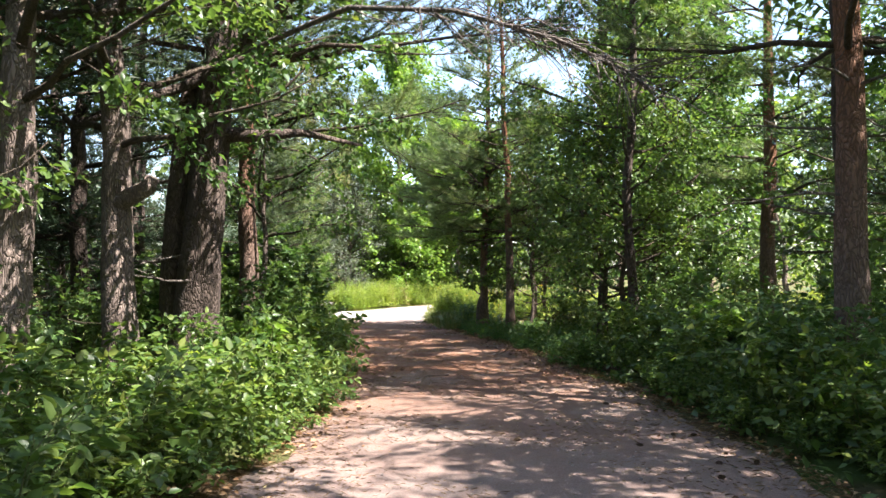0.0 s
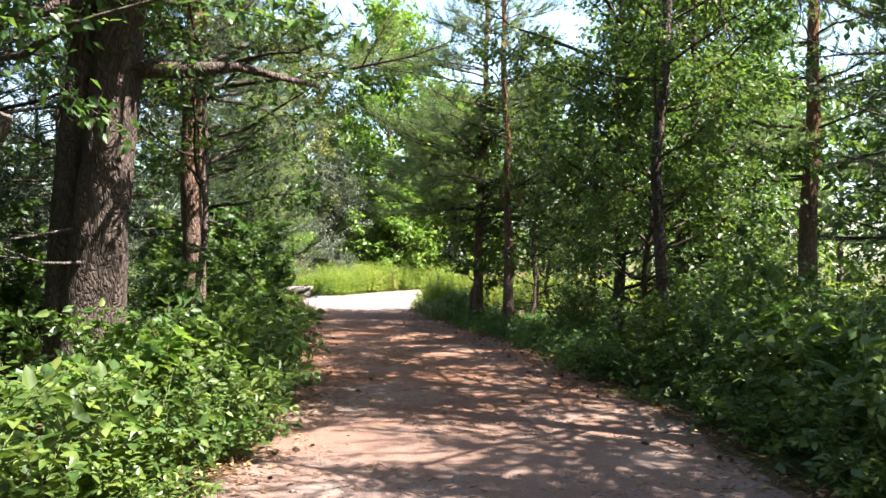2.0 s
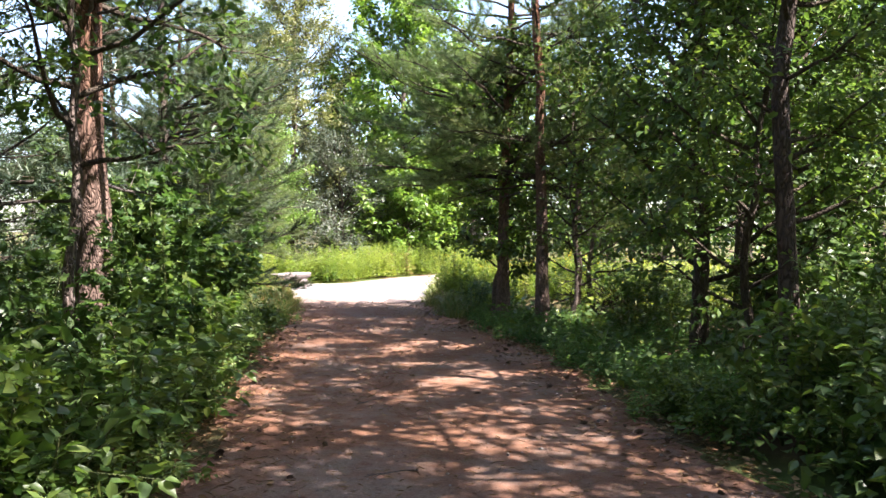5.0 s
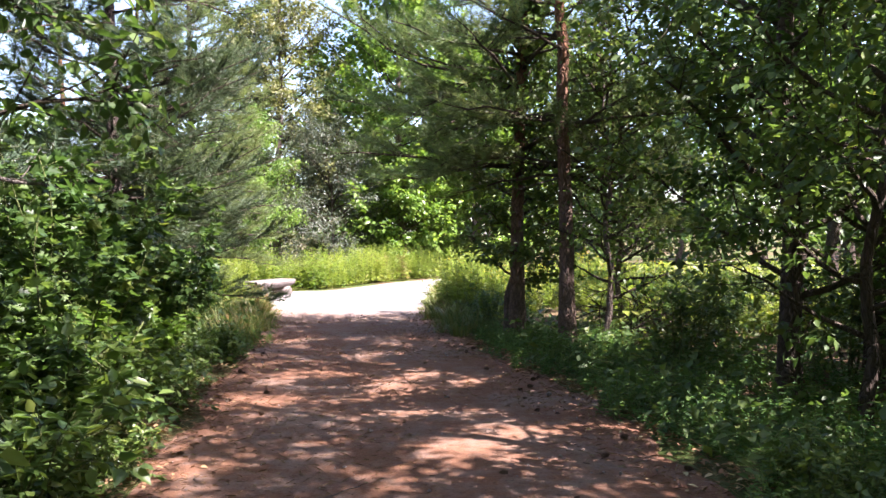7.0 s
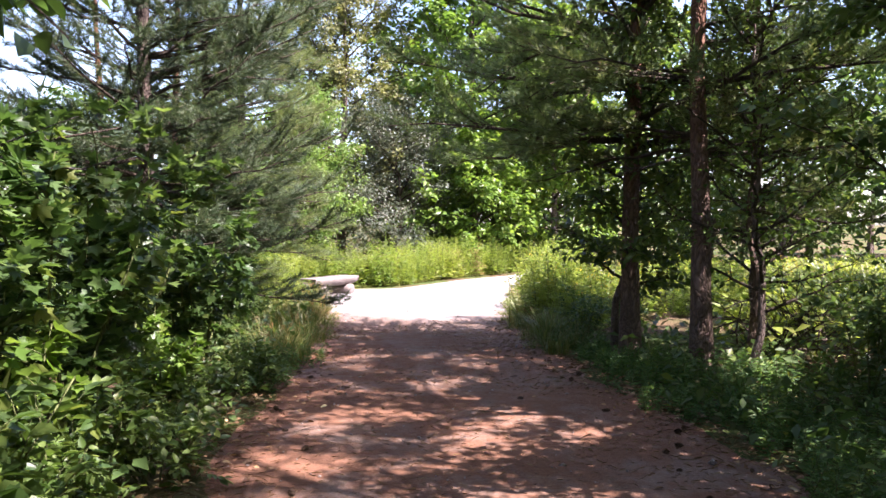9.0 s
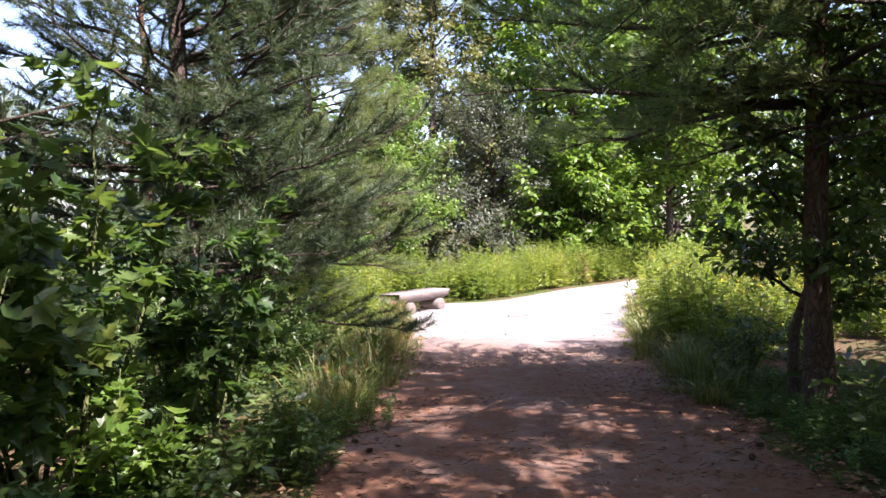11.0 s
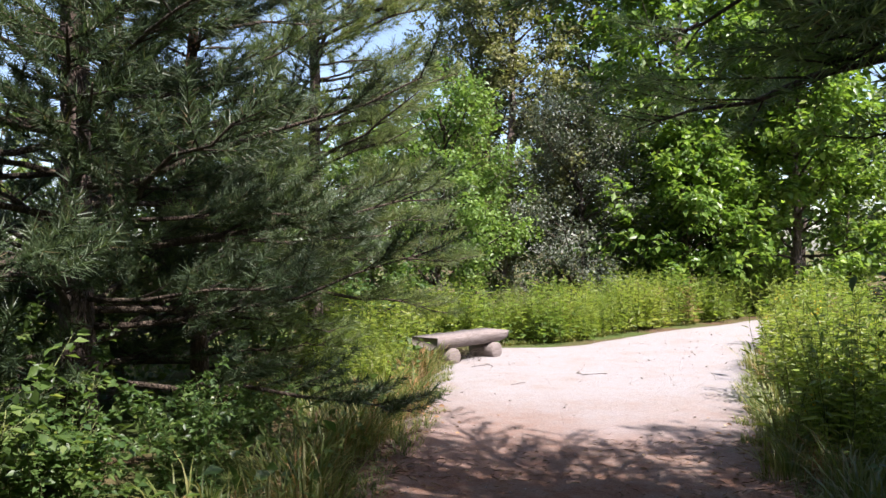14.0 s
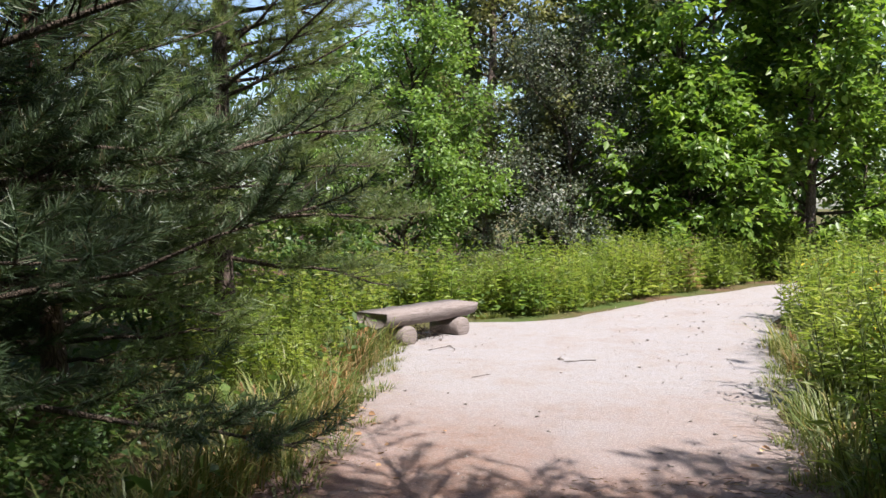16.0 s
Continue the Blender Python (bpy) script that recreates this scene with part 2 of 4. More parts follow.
def part(name, soup, mat, parent, label="", smooth=False):
    ob = new(name, soup.mesh(name, mat, smooth))
    if parent is not None:
        ob.parent = parent
    return tagged(ob, label)


def base(name, label, category, group="", kind=""):
    ob = new(name)
    ob.empty_display_size = 0.2
    return tagged(ob, label, category, group, kind)


def unit(a):
    return a / np.maximum(np.linalg.norm(a, axis=-1, keepdims=True), 1e-9)


def tube(soup, pts, radii, sides=7, rng=None, rough=0.0):
    pts, radii = np.asarray(pts, float), np.asarray(radii, float)
    k = len(pts)
    tan = unit(np.gradient(pts, axis=0))
    ref = np.array([0.0, 0.0, 1.0]) if abs(tan[0, 2]) < 0.9 else np.array([1.0, 0.0, 0.0])
    u = unit(np.cross(tan, ref))
    w = np.cross(tan, u)
    a = np.linspace(0, 2 * np.pi, sides, endpoint=False)
    rr = radii[:, None] * np.ones(sides)
    if rng is not None and rough:
        rr = rr * (1 + rough * rng.normal(size=(k, sides)))
    v = pts[:, None] + rr[..., None] * (np.cos(a)[None, :, None] * u[:, None] + np.sin(a)[None, :, None] * w[:, None])
    i, j = np.meshgrid(np.arange(k - 1), np.arange(sides), indexing="ij")
    p, q = i * sides + j, i * sides + (j + 1) % sides
    f = np.concatenate([np.stack([p, q, p + sides], -1).reshape(-1, 3), np.stack([q, q + sides, p + sides], -1).reshape(-1, 3)])
    caps = [] if sides > 3 else [(0, 2, 1)]
    for s in range(1, sides - 1 if sides > 3 else 0):
        caps += [(0, s + 1, s), ((k - 1) * sides, (k - 1) * sides + s, (k - 1) * sides + s + 1)]
    soup.add(v, np.concatenate([f, np.array(caps)]))


# outlines of a leaf: (along, across) on one side, base to tip
OUTLINES = {
    "diamond": [(0.45, 0.5)],
    "oval": [(0.28, 0.46), (0.66, 0.36)],
    "lance": [(0.3, 0.5), (0.65, 0.34)],
    "lobed": [(0.05, 0.32), (0.34, 0.62), (0.40, 0.26), (0.72, 0.42), (0.70, 0.16)],
}


def leaves(soup, pos, along, normal, length, width, kind="diamond", fold=0.25, droop=0.25):
    n = len(pos)
    if n == 0:
        return
    along = unit(along)
    side = unit(np.cross(along, normal))
    up = np.cross(side, along)
    L, W = np.broadcast_to(length, n)[:, None], np.broadcast_to(width, n)[:, None]
    out = OUTLINES[kind]
    rows = [pos]
    for s in (1, -1):
        for a, b in out:
            rows.append(pos + along * L * a + side * (s * b) * W + up * (fold * b * W - droop * a * a * L))
    rows.append(pos + along * L - up * droop * L)
    v = np.stack(rows, 1)
    k, m = v.shape[1], len(out)
    tip, f = k - 1, []
    for s in range(2):
        ids = [0] + [1 + s * m + i for i in range(m)] + [tip]
        for i in range(1, len(ids) - 1):
            f.append((0, ids[i], ids[i + 1]) if s == 0 else (0, ids[i + 1], ids[i]))
    f = np.array(f)
    soup.add(v, (np.arange(n)[:, None, None] * k + f[None]).reshape(-1, 3))


def needles(soup, rng, pos, axis, count, length, width, low=0.25, high=1.25):
    m = len(pos)
    if m == 0:
        return
    axis = unit(axis)
    p, a = np.repeat(pos, count, 0), np.repeat(axis, count, 0)
    r = unit(np.cross(a, rng.normal(size=a.shape)))
    th = rng.uniform(low, high, len(a))[:, None]
    d = a * np.cos(th) + r * np.sin(th)
    start = p + a * rng.uniform(-0.5, 0.5, len(a))[:, None] * length
    L = length * rng.uniform(0.75, 1.2, len(a))[:, None]
    s = unit(np.cross(d, rng.normal(size=d.shape))) * width
    tip = start + d * L
    tip[:, 2] -= 0.12 * length
    v = np.stack([start - s, start + s, tip], 1)
    soup.add(v, np.arange(3 * len(a)).reshape(-1, 3))


def bent(rng, start, d, length, rise=0.0, k=6, wob=0.06):
    s = np.linspace(0, 1, k)[:, None]
    d = np.asarray(d, float) / np.linalg.norm(d)
    p = np.asarray(start, float) + d * s * length
    p[:, 2] += (rise * s[:, 0] ** 2) * length
    p[1:] += np.cumsum(rng.normal(size=(k - 1, 3)), 0) * wob * length / k
    return p


def along(pts, s):
    """Place and heading at the shares s of a polyline."""
    x = np.asarray(s) * (len(pts) - 1)
    i = np.clip(x.astype(int), 0, len(pts) - 2)
    fr = (x - i)[:, None]
    return pts[i] * (1 - fr) + pts[i + 1] * fr, unit(pts[i + 1] - pts[i])


def trunk_line(rng, height, lean=(0, 0), k=14, wob=0.05):
    z = np.linspace(-0.15, height, k)
    p = np.stack([lean[0] * z, lean[1] * z, z], 1)
    p[2:, :2] += np.cumsum(rng.normal(size=(k - 2, 2)), 0) * wob
    return p


def trunk_part(root, rng, line, r, mat, sides=14, flare=1.35, top=0.15):
    s = np.linspace(0, 1, len(line))
    rad = r * (1 - (1 - top) * s ** 1.1)
    rad[0] *= flare
    rad[1] *= 1 + (flare - 1) * 0.25
    fine = np.linspace(0, len(line) - 1, 4 * len(line))
    pts = np.stack([np.interp(fine, np.arange(len(line)), line[:, c]) for c in range(3)], 1)
    rr = np.interp(fine, np.arange(len(line)), rad)
    so = Soup()
    tube(so, pts, rr, sides, rng, 0.035)
    part("trunk", so, mat, root, smooth=True)


def pine(seed, height, r, low, reach, whorls, label, lean=(0, 0), bark=None, needle=None, per=5, clumps=1.0, count=14, dead=0, size=0.15, wide=0.0055, top_share=0.25, sides=14, thin=1.0, wob=0.05, whole=False, boughs=()):
    """Needle tree: trunk, limbs with twigs, needle crown. low: lowest green limb; reach: longest limb; dead: bare limbs below; boughs: further low limbs as (height, azimuth, length, rise)."""
    rng = np.random.default_rng(seed)
    root = base("pine_tree", label, "tree", "pines")
    line = trunk_line(rng, height, lean, wob=wob)
    trunk_part(root, rng, line, r, bark or BARK_PINE, sides)
    crown, bark_all = Soup(), Soup()
    for w in range(whorls + dead + len(boughs)):
        extra = boughs[w - whorls - dead] if w >= whorls + dead else None
        bare = w >= whorls and extra is None
        h = rng.uniform(0.35 * low, low + 0.4) if bare else low + (height - low) * (w / whorls) ** 0.95
        if extra:
            h = extra[0]
        share = max(0.0, (h - low) / (height - low))
        for b in range(1 if extra else 2 if bare else max(3, int(per - 2 * share))):
            at, _ = along(line, [min(0.999, (h + rng.uniform(-0.15, 0.15) + 0.15) / (height + 0.15))])
            az = rng.uniform(0, 2 * np.pi)
            full = (1 - share) ** 0.75 + top_share * 0.35
            ln = reach * full * rng.uniform(0.65, 1.1) * (0.45 if bare else 1)
            el = 0.05 + 0.55 * share + rng.uniform(-0.15, 0.15)
            if extra:
                az, ln, el = radians(extra[1]), extra[2], 0.1
            d = np.array([math.cos(az) * math.cos(el), math.sin(az) * math.cos(el), math.sin(el)])
            limb = bent(rng, at[0], d, ln, extra[3] if extra else rng.uniform(-0.12, 0.14), 7, 0.12)
            so = bark_all if whole else Soup()
            lr = min(0.45 * r, 0.008 + 0.009 * ln)
            tube(so, limb[::2] if whole else limb, np.linspace(lr, 0.006, 4 if whole else 7), 4 if whole else 6)
            twigs = max(3, int(ln / 0.2 * clumps * (2.0 if extra else 1.0))) if not bare else 4
            s = rng.uniform(0.22, 1.0, twigs)
            tp, th = along(limb, s)
            for q in range(twigs):
                side = unit(np.cross(th[q], [0, 0, 1.0])) * (1 if q % 2 else -1)
                td = th[q] * 0.75 + side * rng.uniform(0.4, 1.0) + np.array([0, 0, rng.uniform(-0.15, 0.4)])
                tl = ln * 0.32 * (1.15 - s[q]) + rng.uniform(0.12, 0.3)
                tw = bent(rng, tp[q], td, tl, 0.15, 3, 0.15)
                if bare or not whole:
                    tube(so, tw, np.linspace(0.008, 0.003, 3), 3)
                if bare:
                    continue
                n = max(2, int(tl / (size * 0.75) * thin))
                cp, ch = along(tw, np.linspace(0.3, 0.999, n))
                needles(crown, rng, cp, ch + [0, 0, 0.35], count, size, wide)
            if not whole:
                part("branch", so, DEAD if bare else TWIG, root)
    if whole:
        tagged(part("limb_cluster", bark_all, TWIG, root), kind="stuff")
    part("crown", crown, needle or NEEDLE, root)
    return root


def leafy(seed, height, r, low, reach, limbs, label, name="broadleaf_tree", leaf=0.08, kind="diamond", per=10, mat=None, bark=None, lean=(0, 0), twigs=7, spread=0.16, rise=0.1, sides=10, group="broadleaf trees", wob=0.06, category="tree", flat=0.5, whole=False):
    """Broad-leaved tree: trunk, limbs, twigs, and leaves in clusters round the twigs."""
    rng = np.random.default_rng(seed)
    root = base(name, label, category, group)
    line = trunk_line(rng, height * 0.95, lean, wob=wob)
    trunk_part(root, rng, line, r, bark or BARK_GREY, sides, top=0.12)
    crown, bark_all = Soup(), Soup()
    P, D = [], []
    for b in range(limbs):
        u = (b + rng.uniform(0, 0.8)) / limbs
        h = low + (height * 0.93 - low) * u
        at, _ = along(line, [min(0.999, h / (height * 0.95))])
        az = b * 2.4 + rng.uniform(-0.5, 0.5)
        el = rng.uniform(0.1, 0.5) + 0.55 * u
        ln = reach * (0.35 + 0.65 * math.sin(math.pi * min(0.95, 0.25 + 0.7 * u))) * rng.uniform(0.7, 1.1)
        d = np.array([math.cos(az) * math.cos(el), math.sin(az) * math.cos(el), math.sin(el)])
        limb = bent(rng, at[0], d, ln, rise, 7, 0.15)
        so = (bark_all if whole else Soup())
        tube(so, limb[::3] if whole else limb, np.linspace(min(0.5 * r, 0.012 + 0.012 * ln), 0.006, 3 if whole else 7), 4 if whole else 5)
        for q in range(twigs):
            s = rng.uniform(0.25, 1.0)
            tp, th = along(limb, [s])
            td = th[0] * 0.7 + unit(rng.normal(size=3)) * 0.8
            tl = ln * rng.uniform(0.2, 0.45) + 0.1
            tw = bent(rng, tp[0], td, tl, 0.05, 3, 0.15)
            if not whole:
                tube(so, tw, np.linspace(0.008, 0.003, 3), 3)
            n = max(3, int(tl / spread * 1.6))
            cp, ch = along(tw, rng.uniform(0.15, 0.999, n))
            P.append(cp)
            D.append(ch)
        if not whole:
            part("branch", so, TWIG, root)
    if whole:
        tagged(part("limb_cluster", bark_all, TWIG, root), kind="stuff")
    P, D = np.repeat(np.concatenate(P), per, 0), np.repeat(np.concatenate(D), per, 0)
    n = len(P)
    P = P + rng.normal(size=P.shape) * spread * np.array([0.6, 0.6, 0.42])
    a = D * 0.5 + rng.normal(size=D.shape) * 0.7
    a[:, 2] = a[:, 2] * 0.5 - 0.25
    nrm = rng.normal(size=D.shape) * (1 - flat) + [0, 0, 1.0]
    L = leaf * rng.uniform(0.65, 1.25, n)
    leaves(crown, P, a, nrm, L, L * (1.15 if kind == "lobed" else 0.62), kind)
    part("crown", crown, mat or LEAF_SHRUB, root)
    return root


def shrub(seed, height, reach, stems, label, leaf=0.075, kind="oval", per=34, mat=None, name="shrub", group="understorey shrubs", broad=0.66, upright=0.9, stem_mat=None, twigs=4, split=False):
    """Many-stemmed bush: each stem a part, leaves along stems and side twigs."""
    rng = np.random.default_rng(seed)
    root = base(name, label, "plant", group)
    crown = Soup()
    for s in range(stems):
        az = s * 2.4 + rng.uniform(-0.4, 0.4)
        d = np.array([math.cos(az) * rng.uniform(0.2, 0.75) * reach / height, math.sin(az) * rng.uniform(0.2, 0.75) * reach / height, upright])
        start = np.array([math.cos(az) * 0.12 * reach, math.sin(az) * 0.12 * reach, -0.03])
        line = bent(rng, start, d, height * rng.uniform(0.7, 1.05), -0.12, 7, 0.12)
        so = Soup()
        tube(so, line, np.linspace(0.004 + 0.006 * height, 0.003, 7), 5)
        P, D = along(line, rng.uniform(0.2, 1.0, per))
        P, D = [P], [D]
        shoots = []
        for q in range(twigs):
            tp, th = along(line, [rng.uniform(0.2, 0.95)])
            td = th[0] * 0.5 + unit(rng.normal(size=3)) * 0.9 + np.array([0, 0, 0.15])
            tw = bent(rng, tp[0], td, reach * rng.uniform(0.3, 0.6), -0.1, 4, 0.15)
            shoots.append(Soup() if split else so)
            tube(shoots[-1], tw, np.linspace(0.004, 0.002, 4), 3)
            cp, ch = along(tw, rng.uniform(0.1, 1.0, per // 2))
            P.append(cp)
            D.append(ch)
        stem = part("stem", so, stem_mat or STEM, root)
        for shoot in shoots if split else ():
            part("twig", shoot, stem_mat or STEM, stem)
        P, D = np.concatenate(P), np.concatenate(D)
        a = D * 0.35 + rng.normal(size=D.shape) * [0.9, 0.9, 0.35]
        nrm = rng.normal(size=D.shape) * 0.45 + [0, 0, 1.0]
        L = leaf * rng.uniform(0.6, 1.25, len(P))
        leaves(crown, P + unit(a) * 0.03, a, nrm, L, L * broad, kind, 0.25, 0.3)
    part("foliage", crown, mat or LEAF_SHRUB, root)
    return root


def weeds(seed, stems, height, reach, label, name="goldenrod_clump", leaf=0.14, per=34, mat=None, bloom=0, group="goldenrod clumps", broad=0.11, lean=0.16):
    """A clump of upright leafy weeds."""
    rng = np.random.default_rng(seed)
    root = base(name, label, "plant", group)
    st, crown, fl = Soup(), Soup(), Soup()
    for s in range(stems):
        a, q = rng.uniform(0, 2 * np.pi), reach * math.sqrt(rng.uniform(0, 1))
        h = height * rng.uniform(0.6, 1.1)
        line = bent(rng, (q * math.cos(a), q * math.sin(a), -0.03), (rng.normal() * lean, rng.normal() * lean, 1), h, -0.03, 5, 0.08)
        tube(st, line[::2], np.linspace(0.005, 0.002, 3), 3)
        P, D = along(line, np.linspace(0.12, 1.0, per))
        d = rng.normal(size=P.shape)
        d[:, 2] = rng.uniform(0.1, 0.9, per)
        L = leaf * rng.uniform(0.7, 1.2, per) * np.linspace(1.15, 0.6, per)
        leaves(crown, P, d, rng.normal(size=P.shape) * 0.4 + [0, 0, 1.0], L, L * broad * 2, "diamond", 0.2, 0.35)
        if s < bloom:
            top = line[-1] + rng.normal(size=(26, 3)) * [0.05, 0.05, 0.06]
            leaves(fl, top, rng.normal(size=(26, 3)), rng.normal(size=(26, 3)), 0.025, 0.02)
    tagged(part("stem_cluster", st, STEM, root), kind="stuff")
    tagged(part("foliage", crown, mat or LEAF_GOLDENROD, root), kind="stuff")
    if bloom:
        tagged(part("flower_plume", fl, BLOOM, root, "small yellow flower plumes"), kind="stuff")
    return root


def grass(seed, blades, height, reach, label, mat=None, name="grass_tuft", group="grass tufts", width=0.006, heads=0):
    rng = np.random.default_rng(seed)
    root = base(name, label, "grass", group)
    so = Soup()
    a, q = rng.uniform(0, 2 * np.pi, blades), reach * np.sqrt(rng.uniform(0, 1, blades)) * 0.6
    p0 = np.stack([q * np.cos(a), q * np.sin(a), np.full(blades, -0.02)], 1)
    az = a + rng.normal(size=blades) * 0.8
    out = np.stack([np.cos(az), np.sin(az), np.zeros(blades)], 1)
    h = height * rng.uniform(0.5, 1.15, blades)[:, None]
    bend = rng.uniform(0.25, 1.1, blades)[:, None]
    side = np.cross(out, [0, 0, 1.0]) * width
    rows = []
    for s, w in ((0, 1.0), (0.4, 0.9), (0.75, 0.6)):
        c = p0 + out * h * bend * s * s + np.array([0, 0, 1.0]) * h * (s - 0.35 * bend * s * s)
        rows += [c - side * w, c + side * w]
    rows.append(p0 + out * h * bend * 1.05 + np.array([0, 0, 1.0]) * h * (1 - 0.5 * bend))
    v = np.stack(rows, 1)
    f = np.array([(0, 1, 2), (1, 3, 2), (2, 3, 4), (3, 5, 4), (4, 5, 6)])
    so.add(v, (np.arange(blades)[:, None, None] * 7 + f[None]).reshape(-1, 3))
    tagged(part("tuft", so, mat or GRASS, root), kind="stuff")
    if heads:
        hd = Soup()
        for i in range(heads):
            line = bent(rng, (0.05 * rng.normal(), 0.05 * rng.normal(), 0), (rng.normal() * 0.3, rng.normal() * 0.3, 1), height * 1.25, -0.25, 8, 0.05)
            tube(hd, line, np.linspace(0.0025, 0.0015, 8), 3)
            P, D = along(line, rng.uniform(0.78, 1.0, 60))
            leaves(hd, P, D + rng.normal(size=P.shape) * 0.45, rng.normal(size=P.shape), 0.028, 0.006)
        tagged(part("seed_plume", hd, DRY_GRASS, root, "dry tan seed heads"), kind="stuff")
    return root


def spots(thing, rows):
    """Stand a thing at the first of rows (x, y, turn, size) and copies of it at the rest."""
    made = []
    for i, (x, y, turn, size) in enumerate(rows):
        m = pose(x, y, ground_z(x, y), 0, 0, turn) @ Matrix.Scale(size, 4)
        if i:
            made.append(copy_thing(thing, m))
    x, y, turn, size = rows[0]
    thing.matrix_basis = pose(x, y, ground_z(x, y), 0, 0, turn) @ Matrix.Scale(size, 4)
    return [thing] + made


def ground_z(x, y):
    """Height of the forest floor: level along the path, gently uneven beside it."""
    off = max(edge_left(y) - x, x - edge_right(y)) if y < 44 else 2.0
    k = min(1.0, max(0.0, (off - 0.6) / 2.5))
    return k * (0.09 * noise.noise((x * 0.35, y * 0.35, 3.0)) + 0.05 * noise.noise((x * 1.3, y * 1.3, 7.0)))


# ---- ground and path ----
def build_ground():
    far = [-900, -300, -120, -60, -40]
    xs = np.array(far + list(np.arange(-26, 26.1, 0.5)) + [-a for a in far[::-1]])
    ys = np.array([-900, -300, -100, -40, -20] + list(np.arange(-8, 56.1, 0.5)) + [70, 100, 160, 400, 1000])
    v = np.array([(x, y, ground_z(x, y) - (0.01 if edge_left(y) < x < edge_right(y) else 0)) for y in ys for x in xs])
    nx = len(xs)
    i, j = np.meshgrid(np.arange(len(ys) - 1), np.arange(nx - 1), indexing="ij")
    p = (i * nx + j).ravel()
    so = Soup()
    so.add(v, np.concatenate([np.stack([p, p + 1, p + nx], 1), np.stack([p + 1, p + nx + 1, p + nx], 1)]))
    ob = part("ground", so, SOIL, None, "brown forest soil with leaf litter and moss", True)
    tagged(ob, category="ground", kind="structure")


def build_path():
    """The strip trodden by walkers; it bends to its right past the bench."""
    rows = []
    for y in np.arange(-12, 30.01, 0.2):
        wl, wr = 0.14 * noise.noise((0.0, y * 0.9, 1.0)) + 0.05 * noise.noise((4.0, y * 4, 1.0)), 0.14 * noise.noise((9.0, y * 0.9, 5.0)) + 0.05 * noise.noise((4.0, y * 4, 8.0))
        e = 0.4
        rows.append(((edge_left(y) - e + wl, y), (edge_right(y) + e + wr, y)))
    bend_l = [(-5.2, 31.0), (-5.1, 32.2), (-4.2, 32.5), (-3.3, 33.3), (-2.3, 36.0), (-1.4, 37.5), (-0.3, 39.8), (2.0, 42.0), (6.0, 44.5), (12.0, 46.0)]
    bend_r = [(-0.1, 30.8), (-0.08, 31.5), (-0.05, 32.3), (-0.3, 33.2), (0.0, 34.5), (0.4, 35.6), (1.4, 37.0), (3.4, 38.8), (7.0, 41.0), (12.5, 42.0)]
    n = 60
    s = np.linspace(0, 9, n)
    for q in s:
        rows.append(((float(np.interp(q, range(10), [a[0] for a in bend_l])), float(np.interp(q, range(10), [a[1] for a in bend_l]))), (float(np.interp(q, range(10), [a[0] for a in bend_r])), float(np.interp(q, range(10), [a[1] for a in bend_r])))))
    m, v = 16, []
    for (ax, ay), (bx, by) in rows:
        for c in range(m + 1):
            u = c / m
            x, y = ax + (bx - ax) * u, ay + (by - ay) * u
            z = 0.02 - 0.05 * (abs(2 * u - 1) ** 6) + 0.02 * noise.noise((x * 0.8, y * 0.8, 0.0)) + 0.008 * noise.noise((x * 4, y * 4, 2.0))
            v.append((x, y, z))
    i, j = np.meshgrid(np.arange(len(rows) - 1), np.arange(m), indexing="ij")
    p = (i * (m + 1) + j).ravel()
    so = Soup()
    so.add(v, np.concatenate([np.stack([p, p + 1, p + m + 1], 1), np.stack([p + 1, p + m + 2, p + m + 1], 1)]))
    ob = part("path", so, PATH, None, "trodden dirt path strewn with red-brown pine needles, pale gravel ahead", True)
    tagged(ob, category="path", kind="structure")


build_ground()
build_path()


# ---- bench ----
def build_bench():
    rng = np.random.default_rng(5)
    root = base("log_bench", "weathered grey split-log bench on two short log legs", "bench")
    so = Soup()
    k, n = 18, 14
    prof = []
    for a in np.linspace(math.pi, 2 * math.pi, n):
        c, q = math.cos(a), math.sin(a)
        prof.append((0.24 * math.copysign(abs(c) ** 0.6, c), 0.2 * math.copysign(abs(q) ** 0.75, q)))
    rows = []
    for i in range(k):
        y = -0.74 + 1.74 * i / (k - 1)
        end = min(1.0, 0.9 + 0.1 * min(i, k - 1 - i))
        for x, z in prof:
            g = 1 + 0.02 * math.sin(3 * y + 9 * x) + 0.012 * rng.normal()
            rows.append((x * g * (1.0 if y > 0 else 1.06), y, z * g * end + 0.41 + 0.004 * rng.normal()))
    v = np.array(rows)
    i, j = np.meshgrid(np.arange(k - 1), np.arange(n), indexing="ij")
    p, q = (i * n + j).ravel(), (i * n + (j + 1) % n).ravel()
    f = [np.stack([p, q, p + n], 1), np.stack([q, q + n, p + n], 1)]
    caps = [(0, s, s + 1) for s in range(1, n - 1)] + [((k - 1) * n, (k - 1) * n + s + 1, (k - 1) * n + s) for s in range(1, n - 1)]
    so.add(v, np.concatenate(f + [np.array(caps)]))
    part("seat", so, WOOD, root)
    for y in (-0.36, 0.66):
        leg = Soup()
        line = np.array([(-0.22, y, 0.1), (-0.21, y, 0.1), (-0.1, y, 0.1), (0.1, y + 0.01, 0.1), (0.25, y, 0.1), (0.26, y, 0.1)])
        tube(leg, line, np.array([0.11, 0.13, 0.135, 0.135, 0.13, 0.115]), 14, rng, 0.02)
        part("leg", leg, WOOD, root)
    root.matrix_basis = pose(-4.68, 30.58, 0.0, 0, 0, -21)


build_bench()

